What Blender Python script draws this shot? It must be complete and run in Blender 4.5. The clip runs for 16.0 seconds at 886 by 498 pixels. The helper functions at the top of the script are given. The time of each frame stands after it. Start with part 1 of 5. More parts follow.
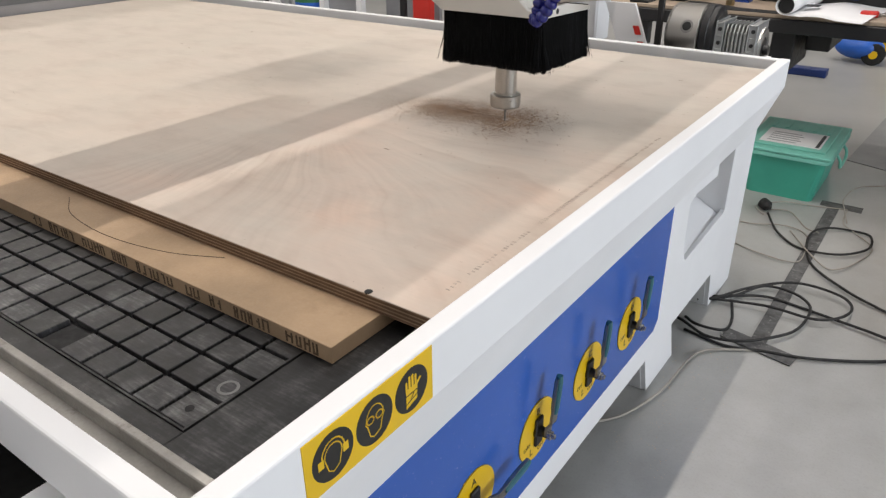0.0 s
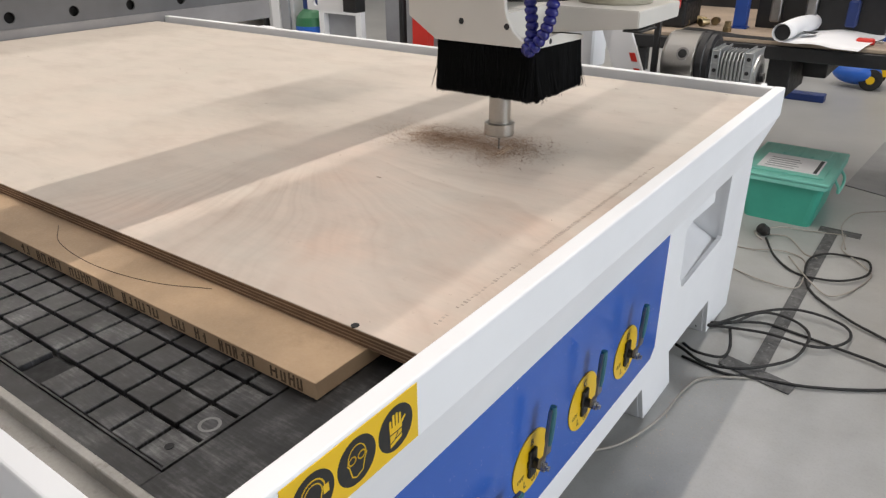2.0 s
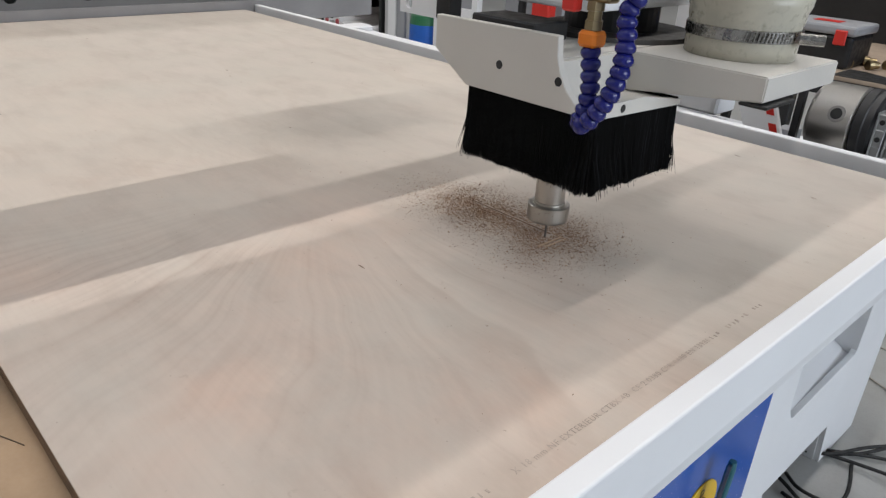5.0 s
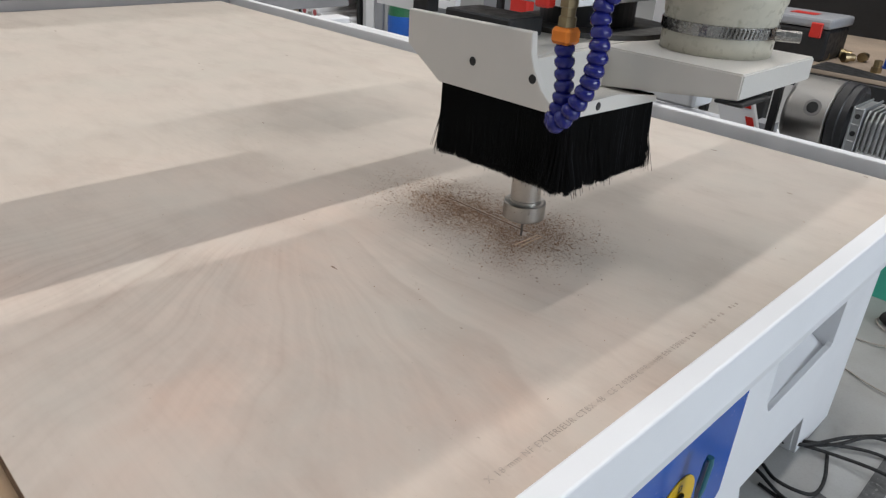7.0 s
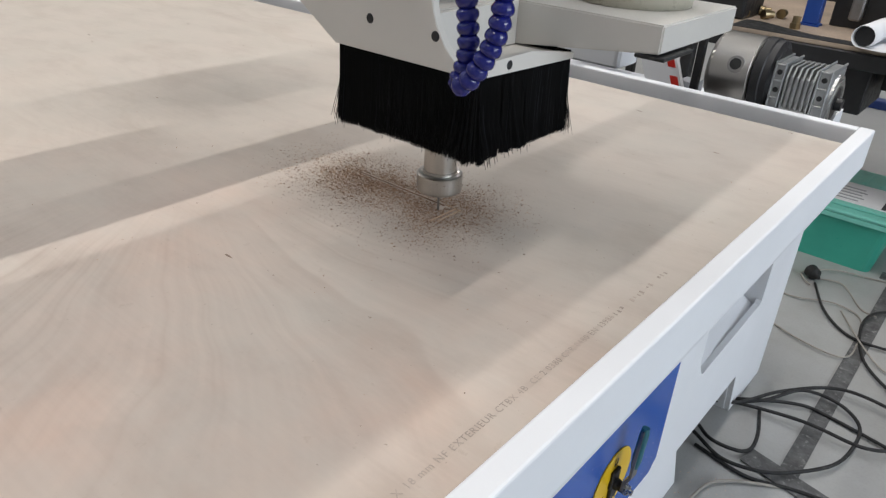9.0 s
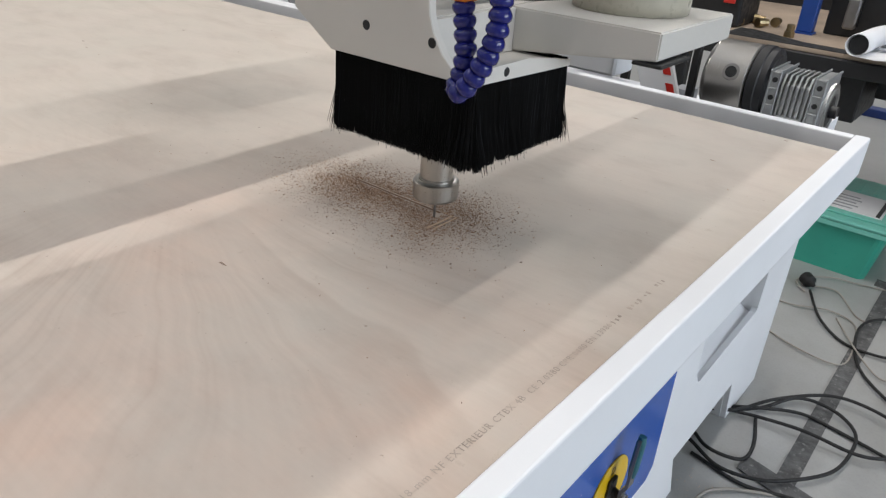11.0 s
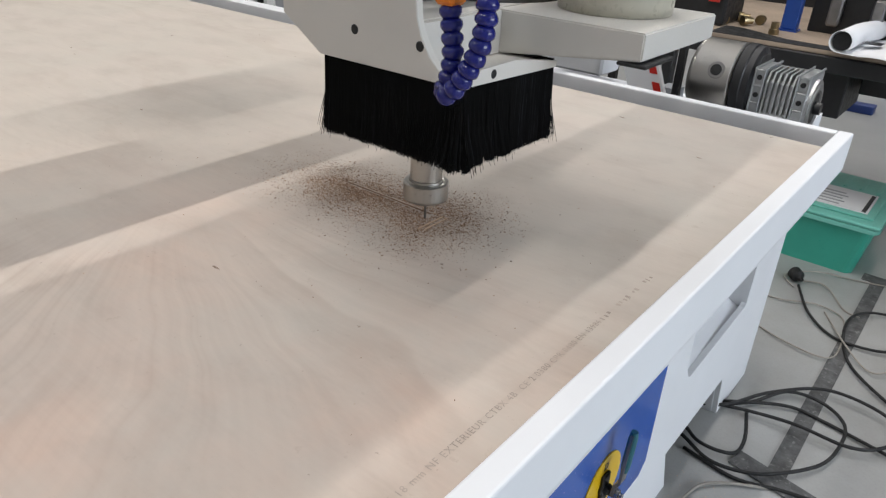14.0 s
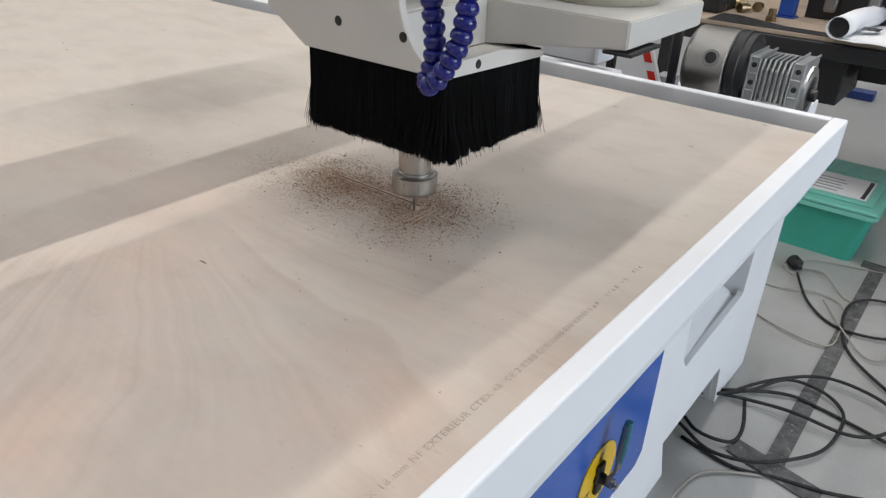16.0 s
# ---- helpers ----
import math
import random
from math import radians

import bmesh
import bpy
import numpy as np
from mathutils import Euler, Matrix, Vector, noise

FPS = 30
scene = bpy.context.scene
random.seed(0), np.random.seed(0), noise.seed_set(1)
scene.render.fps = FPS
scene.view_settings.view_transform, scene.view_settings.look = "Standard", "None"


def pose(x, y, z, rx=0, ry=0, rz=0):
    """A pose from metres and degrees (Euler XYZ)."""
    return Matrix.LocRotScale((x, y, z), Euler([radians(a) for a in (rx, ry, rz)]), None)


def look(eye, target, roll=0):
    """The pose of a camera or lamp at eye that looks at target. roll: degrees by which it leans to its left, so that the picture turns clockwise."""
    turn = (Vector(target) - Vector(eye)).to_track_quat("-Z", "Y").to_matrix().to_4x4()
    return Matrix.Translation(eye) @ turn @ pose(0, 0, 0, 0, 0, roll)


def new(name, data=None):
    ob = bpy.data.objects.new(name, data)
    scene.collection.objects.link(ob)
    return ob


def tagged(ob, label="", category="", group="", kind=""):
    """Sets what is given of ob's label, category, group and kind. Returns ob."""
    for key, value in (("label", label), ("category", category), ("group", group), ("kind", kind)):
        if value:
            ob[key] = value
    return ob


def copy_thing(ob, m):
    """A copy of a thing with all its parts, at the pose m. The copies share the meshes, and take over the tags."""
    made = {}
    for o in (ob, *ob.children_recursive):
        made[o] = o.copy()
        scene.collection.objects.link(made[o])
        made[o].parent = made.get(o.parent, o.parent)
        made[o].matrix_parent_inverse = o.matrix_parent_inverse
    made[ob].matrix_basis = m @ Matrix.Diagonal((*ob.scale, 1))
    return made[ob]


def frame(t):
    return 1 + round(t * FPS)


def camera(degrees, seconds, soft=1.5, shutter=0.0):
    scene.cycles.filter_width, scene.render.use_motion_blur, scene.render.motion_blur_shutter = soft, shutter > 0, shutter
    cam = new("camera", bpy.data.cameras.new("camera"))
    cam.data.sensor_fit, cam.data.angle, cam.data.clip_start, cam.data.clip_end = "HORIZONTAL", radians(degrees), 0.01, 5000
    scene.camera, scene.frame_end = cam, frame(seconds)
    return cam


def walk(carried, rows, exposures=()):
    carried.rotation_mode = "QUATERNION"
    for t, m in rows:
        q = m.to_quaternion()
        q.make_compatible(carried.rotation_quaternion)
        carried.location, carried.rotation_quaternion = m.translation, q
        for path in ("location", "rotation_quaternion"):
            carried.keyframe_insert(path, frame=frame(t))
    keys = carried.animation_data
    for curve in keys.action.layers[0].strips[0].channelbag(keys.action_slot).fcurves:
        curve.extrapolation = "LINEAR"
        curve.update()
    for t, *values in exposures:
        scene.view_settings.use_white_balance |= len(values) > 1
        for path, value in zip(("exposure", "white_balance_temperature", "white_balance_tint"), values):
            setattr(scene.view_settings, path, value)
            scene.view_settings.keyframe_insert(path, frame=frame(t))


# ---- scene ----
cam = camera(63.86, 16.0, soft=1.3)
PATH = [
    (0, pose(0.3113, -0.2534, 1.1545, 63.045, 0, 35.932) @ pose(0, 0, 0, 0, 0, -0.579)),
    (0.5, pose(0.3141, -0.2540, 1.1544, 63.431, 0, 35.853) @ pose(0, 0, 0, 0, 0, -0.564)),
    (1, pose(0.3173, -0.2571, 1.1558, 63.602, 0, 35.825) @ pose(0, 0, 0, 0, 0, -0.372)),
    (1.5, pose(0.3200, -0.2578, 1.1606, 64.107, 0, 35.741) @ pose(0, 0, 0, 0, 0, -0.475)),
    (2, pose(0.3139, -0.2352, 1.1620, 64.722, 0, 35.972) @ pose(0, 0, 0, 0, 0, -0.352)),
    (2.5, pose(0.3144, -0.1744, 1.1624, 64.586, 0, 33.601) @ pose(0, 0, 0, 0, 0, 1.203)),
    (3, pose(0.2743, -0.0467, 1.1621, 63.355, 0, 31.981) @ pose(0, 0, 0, 0, 0, 0.830)),
    (3.5, pose(0.2429, 0.0509, 1.1795, 61.409, 0, 35.159) @ pose(0, 0, 0, 0, 0, 0.682)),
    (4, pose(0.2115, 0.1089, 1.1587, 63.391, 0, 45.213) @ pose(0, 0, 0, 0, 0, 2.724)),
    (6.5, pose(0.1884, 0.1332, 1.1671, 64.820, 0, 46.090) @ pose(0, 0, 0, 0, 0, 3.409)),
    (7, pose(0.1867, 0.1455, 1.1648, 63.716, 0, 44.293) @ pose(0, 0, 0, 0, 0, 3.534)),
    (7.5, pose(0.1612, 0.2138, 1.1421, 61.426, 0, 38.228) @ pose(0, 0, 0, 0, 0, 3.742)),
    (8, pose(0.1621, 0.2221, 1.1364, 61.432, 0, 37.914) @ pose(0, 0, 0, 0, 0, 3.165)),
    (8.5, pose(0.1609, 0.2190, 1.1375, 61.759, 0, 38.416) @ pose(0, 0, 0, 0, 0, 3.321)),
    (9, pose(0.1644, 0.2145, 1.1422, 61.686, 0, 38.685) @ pose(0, 0, 0, 0, 0, 3.350)),
    (11.5, pose(0.1596, 0.2179, 1.1403, 62.338, 0, 38.039) @ pose(0, 0, 0, 0, 0, 3.574)),
    (12, pose(0.1602, 0.2151, 1.1417, 62.107, 0, 37.789) @ pose(0, 0, 0, 0, 0, 3.431)),
    (12.5, pose(0.1601, 0.2131, 1.1406, 61.993, 0, 37.703) @ pose(0, 0, 0, 0, 0, 3.417)),
    (13, pose(0.1608, 0.2131, 1.1392, 61.993, 0, 37.555) @ pose(0, 0, 0, 0, 0, 3.260)),
    (13.5, pose(0.1619, 0.2137, 1.1395, 62.266, 0, 37.395) @ pose(0, 0, 0, 0, 0, 3.359)),
    (14, pose(0.1657, 0.2114, 1.1441, 62.380, 0, 37.502) @ pose(0, 0, 0, 0, 0, 3.017)),
    (14.5, pose(0.1683, 0.2144, 1.1454, 62.579, 0, 37.227) @ pose(0, 0, 0, 0, 0, 2.821)),
    (15, pose(0.1712, 0.2174, 1.1446, 62.463, 0, 37.213) @ pose(0, 0, 0, 0, 0, 2.849)),
    (15.5, pose(0.1722, 0.2233, 1.1404, 62.008, 0, 37.386) @ pose(0, 0, 0, 0, 0, 2.765)),
    (16, pose(0.1755, 0.2221, 1.1434, 61.728, 0, 37.661) @ pose(0, 0, 0, 0, 0, 2.288)),
]
EXPOSURES = [(0, 0.16, 6850, 13), (2.0, 0.18, 6850, 13), (3.4, 0.28, 6850, 14), (4.0, -0.06, 6600, 13), (6.5, -0.05, 6400, 11), (9.0, 0.0, 6400, 11), (16, 0.04, 6400, 11)]
walk(cam, PATH, EXPOSURES)

# ---- world and light ----
world = bpy.data.worlds.new("world")
scene.world = world
world.use_nodes = True
wbg = world.node_tree.nodes["Background"]
wbg.inputs[0].default_value = (0.75, 0.85, 1.0, 1)
wbg.inputs[1].default_value = 0.05

LAMP_POWER = 49.0


def ceiling_strip(x, y, length, power):
    data = bpy.data.lights.new("unseen_strip_light", "AREA")
    data.shape, data.size, data.size_y = "RECTANGLE", 0.05, length
    data.energy = power
    data.color = (1.0, 0.965, 0.92)
    ob = new("unseen_strip_light", data)
    ob.matrix_world = pose(x, y, 4.44)
    return ob


# two rows out of view, placed after the shadow bands on the sheet
for sx, k in ((-2.64, 0.65), (-0.2, 0.81)):
    for sy, q in ((-1.9, 0.62), (0.9, 1.08), (3.7, 1.05)):
        ceiling_strip(sx, sy, 1.5, LAMP_POWER * k * q)
# further long strips, added as fill for the far sheet, sides and background
for sx, sy, k in ((-6.0, 1.0, 1.8), (4.6, 1.0, 0.8), (-0.2, 8.5, 1.3), (-4.5, 8.0, 1.3)):
    ceiling_strip(sx, sy, 5.6, LAMP_POWER * k)

# unseen cool lamp added by the east wall to brighten east-facing sides
data = bpy.data.lights.new("east_fill_light", "AREA")
data.shape, data.size, data.size_y = "RECTANGLE", 5.0, 3.2
data.energy, data.color = 460.0, (0.80, 0.90, 1.0)
new("east_fill_light", data).matrix_world = look((6.98, 1.5, 1.75), (0, 1.5, 1.2))

# ---- materials ----


def nodes_of(name):
    m = bpy.data.materials.new(name)
    m.use_nodes = True
    nt = m.node_tree
    return m, nt, nt.nodes["Principled BSDF"]


def coords(nt, scale=(1, 1, 1), obj=True):
    tc = nt.nodes.new("ShaderNodeTexCoord")
    mp = nt.nodes.new("ShaderNodeMapping")
    mp.inputs["Scale"].default_value = scale
    if obj:
        nt.links.new(tc.outputs["Object"], mp.inputs["Vector"])
    else:
        geo = nt.nodes.new("ShaderNodeNewGeometry")
        nt.links.new(geo.outputs["Position"], mp.inputs["Vector"])
    return mp.outputs["Vector"]


def noise_tex(nt, vec, scale, detail=4.0, rough=0.55):
    n = nt.nodes.new("ShaderNodeTexNoise")
    n.inputs["Scale"].default_value = scale
    n.inputs["Detail"].default_value = detail
    n.inputs["Roughness"].default_value = rough
    nt.links.new(vec, n.inputs["Vector"])
    return n.outputs["Fac"]


def ramp(nt, fac, stops):
    r = nt.nodes.new("ShaderNodeValToRGB")
    while len(r.color_ramp.elements) < len(stops):
        r.color_ramp.elements.new(0.5)
    for e, (p, c) in zip(r.color_ramp.elements, stops):
        e.position = p
        e.color = (*c, 1) if len(c) == 3 else c
    nt.links.new(fac, r.inputs["Fac"])
    return r.outputs["Color"]


def mix(nt, a, b, fac, mode="MIX"):
    m = nt.nodes.new("ShaderNodeMix")
    m.data_type, m.blend_type = "RGBA", mode
    for sock, v in ((m.inputs[6], a), (m.inputs[7], b), (m.inputs[0], fac)):
        if hasattr(v, "links"):
            nt.links.new(v, sock)
        else:
            sock.default_value = v if isinstance(v, (int, float)) else (*v, 1)
    return m.outputs[2]


def bump(nt, bsdf, h, strength=0.2, dist=0.002):
    b = nt.nodes.new("ShaderNodeBump")
    b.inputs["Strength"].default_value = strength
    b.inputs["Distance"].default_value = dist
    nt.links.new(h, b.inputs["Height"])
    nt.links.new(b.outputs["Normal"], bsdf.inputs["Normal"])


def paint(name, colour, rough=0.4, vary=0.12, metal=0.0, scale=6.0, grain=60.0, bumps=0.08, dirt=None, spec=0.5):
    """Painted, moulded or metal surface: stains at a large scale, grain and relief at a small one."""
    m, nt, b = nodes_of(name)
    v = coords(nt, obj=False)
    n1 = noise_tex(nt, v, scale, 5)
    n2 = noise_tex(nt, v, grain, 3)
    dark = tuple(c * (1 - vary) for c in colour)
    light = tuple(min(1, c * (1 + vary * 0.6)) for c in colour)
    col = ramp(nt, n1, [(0.3, dark), (0.7, light)])
    if dirt:
        spots = ramp(nt, noise_tex(nt, v, scale * 2.3, 8, 0.7), [(0.56, (0, 0, 0)), (0.72, (1, 1, 1))])
        col = mix(nt, col, dirt, spots)
    nt.links.new(col, b.inputs["Base Color"])
    rr = ramp(nt, n2, [(0.25, (rough * 0.75,) * 3), (0.75, (min(1, rough * 1.3),) * 3)])
    nt.links.new(rr, b.inputs["Roughness"])
    b.inputs["Metallic"].default_value = metal
    b.inputs["Specular IOR Level"].default_value = spec
    bump(nt, b, n2, bumps, 0.001)
    return m


WHITE = paint("white_powder_coat", (0.83, 0.835, 0.85), 0.6, 0.05, scale=3, grain=400, bumps=0.05, spec=0.35)
CREAM = paint("off_white_paint", (0.67, 0.64, 0.59), 0.42, 0.05, scale=5, grain=350, bumps=0.05)
GREY_PAINT = paint("grey_paint", (0.33, 0.34, 0.36), 0.45, 0.12)
BLUE = paint("blue_panel", (0.022, 0.11, 0.47), 0.22, 0.10, scale=3, grain=200, bumps=0.03)
BLUE_STEEL = paint("blue_steel_paint", (0.012, 0.035, 0.16), 0.4, 0.2)
BLUE_POST = paint("blue_post_paint", (0.014, 0.065, 0.32), 0.4, 0.2)
BLUE_BRIGHT = paint("blue_bright", (0.02, 0.13, 0.55), 0.4, 0.2)
YELLOW = paint("yellow_vinyl", (0.80, 0.50, 0.01), 0.35, 0.06, scale=10, grain=200, bumps=0.02)
BLACK_INK = paint("black_ink", (0.012, 0.012, 0.012), 0.4, 0.2)
BROWN_INK = paint("brown_edge_ink", (0.12, 0.078, 0.048), 0.7, 0.3, scale=50)
BLACK_METAL = paint("black_metal", (0.012, 0.012, 0.013), 0.45, 0.3)
BLACK_PLASTIC = paint("black_plastic", (0.012, 0.012, 0.013), 0.5, 0.3)
RUBBER = paint("rubber", (0.014, 0.014, 0.014), 0.65, 0.3)
# near-black for hollows: their shade is put into the colour
HOLLOW_SHADE = paint("hollow_shade_black", (0.02, 0.02, 0.02), 0.8, 0.3)
STEEL = paint("steel", (0.40, 0.385, 0.36), 0.25, 0.06, metal=1.0, scale=14, grain=300, bumps=0.03)
NUT_STEEL = paint("machined_steel", (0.46, 0.44, 0.41), 0.33, 0.05, metal=1.0, scale=12, grain=500, bumps=0.02)
STEEL_DARK = paint("dark_steel", (0.30, 0.29, 0.28), 0.35, 0.2, metal=1.0, scale=20, grain=300)
ALU = paint("aluminium", (0.42, 0.42, 0.415), 0.38, 0.12, metal=1.0, scale=20, grain=300)
ALU_CAST = paint("cast_aluminium", (0.42, 0.43, 0.43), 0.42, 0.18, metal=0.7, scale=14, grain=200, bumps=0.2)
BRASS = paint("brass", (0.36, 0.28, 0.16), 0.35, 0.2, metal=1.0, scale=40)
ORANGE = paint("orange_plastic", (0.80, 0.22, 0.02), 0.4, 0.1)
RED = paint("red_plastic", (0.62, 0.03, 0.02), 0.4, 0.15)
HOSE_BLUE = paint("blue_hose_plastic", (0.010, 0.013, 0.15), 0.20, 0.1, scale=40, grain=200, bumps=0.03)
GREEN = paint("green_crate_plastic", (0.06, 0.46, 0.34), 0.35, 0.12, scale=6, grain=120)
GREEN_LID = paint("green_lid_plastic", (0.20, 0.58, 0.48), 0.4, 0.12, scale=8, grain=120)
PAPER = paint("paper", (0.82, 0.82, 0.83), 0.7, 0.04, scale=8)
PLASTIC_FILM = paint("crumpled_film", (0.55, 0.56, 0.57), 0.25, 0.3, scale=25, grain=60, bumps=0.6)
TAPE = paint("grey_floor_tape", (0.10, 0.10, 0.10), 0.7, 0.5, scale=30, grain=150, dirt=(0.30, 0.30, 0.29))
HOSE_CLEAR = paint("cloudy_plastic_hose", (0.52, 0.49, 0.40), 0.3, 0.22, scale=14, grain=120, dirt=(0.30, 0.28, 0.22))
GREY_CABLE = paint("pale_cable", (0.36, 0.33, 0.29), 0.5, 0.2)
MAT_GREY = paint("grey_mat", (0.32, 0.32, 0.32), 0.7, 0.15, scale=5, grain=300, bumps=0.3)
WALL_MAT = paint("wall_paint", (0.55, 0.56, 0.57), 0.7, 0.08, scale=1.2)
BENCH_TOP = paint("bench_board", (0.42, 0.33, 0.25), 0.55, 0.2, scale=6, grain=100)
PALE_WOOD = paint("pale_board", (0.62, 0.45, 0.31), 0.6, 0.12, scale=5, grain=80)
GREENISH = paint("green_lever_sleeve", (0.025, 0.13, 0.16), 0.45, 0.2)
RED_PINK = paint("red_tube_liner", (0.45, 0.08, 0.09), 0.5, 0.2)


def math_node(nt, op, a, b):
    nd = nt.nodes.new("ShaderNodeMath")
    nd.operation = op
    for k, v in enumerate((a, b)):
        if isinstance(v, (int, float)):
            nd.inputs[k].default_value = v
        else:
            nt.links.new(v, nd.inputs[k])
    return nd.outputs[0]


def noise_1d(nt, w, scale, detail=3.0, rough=0.6):
    nd = nt.nodes.new("ShaderNodeTexNoise")
    nd.noise_dimensions = "1D"
    nd.inputs["Scale"].default_value = scale
    nd.inputs["Detail"].default_value = detail
    nd.inputs["Roughness"].default_value = rough
    nt.links.new(w, nd.inputs["W"])
    return nd.outputs["Fac"]


def plywood():
    """Rotary-cut veneer: faint flames fanning out from a heart, calm cloudy figure elsewhere, a film of dust."""
    m, nt, b = nodes_of("plywood_veneer")
    v = coords(nt, (1, 1, 0), obj=False)
    sep = nt.nodes.new("ShaderNodeSeparateXYZ")
    nt.links.new(v, sep.inputs[0])
    wide = noise_tex(nt, v, 3.4, 2.0, 0.5)
    small = noise_tex(nt, v, 14.0, 3.0, 0.55)
    dx = math_node(nt, "ADD", sep.outputs["X"], 0.62)
    dy = math_node(nt, "SUBTRACT", sep.outputs["Y"], 0.66)
    ang = math_node(nt, "ARCTAN2", dy, dx)
    ang = math_node(nt, "ADD", ang, math_node(nt, "MULTIPLY", wide, 0.34))
    ang = math_node(nt, "ADD", ang, math_node(nt, "MULTIPLY", small, 0.022))
    far = nt.nodes.new("ShaderNodeVectorMath")
    far.operation = "DISTANCE"
    far.inputs[1].default_value = (-0.62, 0.66, 0.0)
    nt.links.new(v, far.inputs[0])
    reach = ramp(nt, far.outputs["Value"], [(0.10, (0.0,) * 3), (0.26, (1.0,) * 3), (0.75, (0.85,) * 3), (1.0, (0.4,) * 3)])
    side = ramp(nt, math_node(nt, "ADD", sep.outputs["X"], 1.2), [(0.30, (0.15,) * 3), (0.72, (1.0,) * 3)])
    front = ramp(nt, sep.outputs["Y"], [(0.60, (1.0,) * 3), (0.82, (0.12,) * 3)])
    patchy = ramp(nt, noise_tex(nt, v, 5.0, 2), [(0.34, (0.25,) * 3), (0.60, (1.0,) * 3)])
    flame_a = ramp(nt, noise_1d(nt, ang, 7.0, 2.0), [(0.30, (0.92, 0.895, 0.88)), (0.52, (1.0, 0.995, 0.99)), (0.72, (1.04, 1.04, 1.04))])
    flame_b = ramp(nt, noise_1d(nt, ang, 24.0, 2.5, 0.55), [(0.28, (0.895, 0.855, 0.83)), (0.48, (0.985, 0.98, 0.975)), (0.68, (1.05, 1.05, 1.045))])
    flames = mix(nt, flame_a, flame_b, 1.0, "MULTIPLY")
    flames = mix(nt, (1.0, 0.995, 0.99), flames, reach)
    flames = mix(nt, (1.0, 0.995, 0.99), flames, side)
    flames = mix(nt, (1.0, 0.995, 0.99), flames, front)
    flames = mix(nt, (1.0, 0.995, 0.99), flames, patchy)
    # calm waves along the length of the sheet away from the heart
    wave_y = math_node(nt, "ADD", sep.outputs["Y"], math_node(nt, "MULTIPLY", noise_tex(nt, coords(nt, (1.2, 2.4, 0), obj=False), 1.6, 3.0, 0.5), 0.55))
    waves = ramp(nt, noise_1d(nt, wave_y, 22.0, 3.0, 0.6), [(0.32, (0.945, 0.93, 0.915)), (0.50, (1, 1, 1)), (0.68, (1.02, 1.02, 1.02))])
    waves = mix(nt, waves, (1, 1, 1), side)
    waves = mix(nt, (1, 1, 1), waves, patchy)
    fine = noise_tex(nt, coords(nt, (4, 110, 0), obj=False), 2.0, 4)
    blotch = noise_tex(nt, v, 4.2, 4)
    col = ramp(nt, blotch, [(0.27, (0.655, 0.495, 0.402)), (0.46, (0.622, 0.512, 0.436)), (0.70, (0.600, 0.520, 0.450))])
    col = mix(nt, (0.592, 0.528, 0.458), col, side)
    col = mix(nt, (0.588, 0.526, 0.462), col, front)
    col = mix(nt, col, flames, 1.0, "MULTIPLY")
    col = mix(nt, col, waves, 1.0, "MULTIPLY")
    col = mix(nt, col, ramp(nt, fine, [(0.3, (0.95, 0.94, 0.93)), (0.6, (1, 1, 1))]), 0.6, "MULTIPLY")
    cloud = noise_tex(nt, v, 6.5, 6, 0.6)
    dust = ramp(nt, cloud, [(0.40, (0, 0, 0)), (0.68, (0.62,) * 3)])
    col = mix(nt, col, (0.560, 0.517, 0.455), dust)
    mottle = noise_tex(nt, coords(nt, (1.0, 1.7, 0), obj=False), 7.5, 5, 0.62)
    col = mix(nt, col, ramp(nt, mottle, [(0.34, (0.90, 0.885, 0.875)), (0.50, (1, 1, 1)), (0.68, (1.045, 1.045, 1.04))]), 0.8, "MULTIPLY")
    # greyish, darker patch with a noisy edge
    grey_patch_at = nt.nodes.new("ShaderNodeVectorMath")
    grey_patch_at.operation = "DISTANCE"
    grey_patch_at.inputs[1].default_value = (-0.87, 0.86, 0.0)
    nt.links.new(v, grey_patch_at.inputs[0])
    grey_patch = math_node(nt, "ADD", grey_patch_at.outputs["Value"], math_node(nt, "MULTIPLY", noise_tex(nt, v, 9.0, 5, 0.65), 0.35))
    col = mix(nt, col, ramp(nt, grey_patch, [(0.16, (0.80, 0.81, 0.81)), (0.40, (1, 1, 1))]), 0.9, "MULTIPLY")
    marks = noise_tex(nt, v, 55.0, 4, 0.7)
    col = mix(nt, col, ramp(nt, marks, [(0.27, (0.86, 0.83, 0.80)), (0.36, (1, 1, 1))]), 0.7, "MULTIPLY")
    spots = noise_tex(nt, v, 150.0, 2)
    col = mix(nt, col, ramp(nt, spots, [(0.20, (0.55, 0.48, 0.42)), (0.28, (1, 1, 1))]), 0.8, "MULTIPLY")
    nt.links.new(col, b.inputs["Base Color"])
    nt.links.new(ramp(nt, cloud, [(0.3, (0.42,) * 3), (0.7, (0.58,) * 3)]), b.inputs["Roughness"])
    b.inputs["Specular IOR Level"].default_value = 0.38
    bump(nt, b, fine, 0.05, 0.001)
    return m


PLY = plywood()


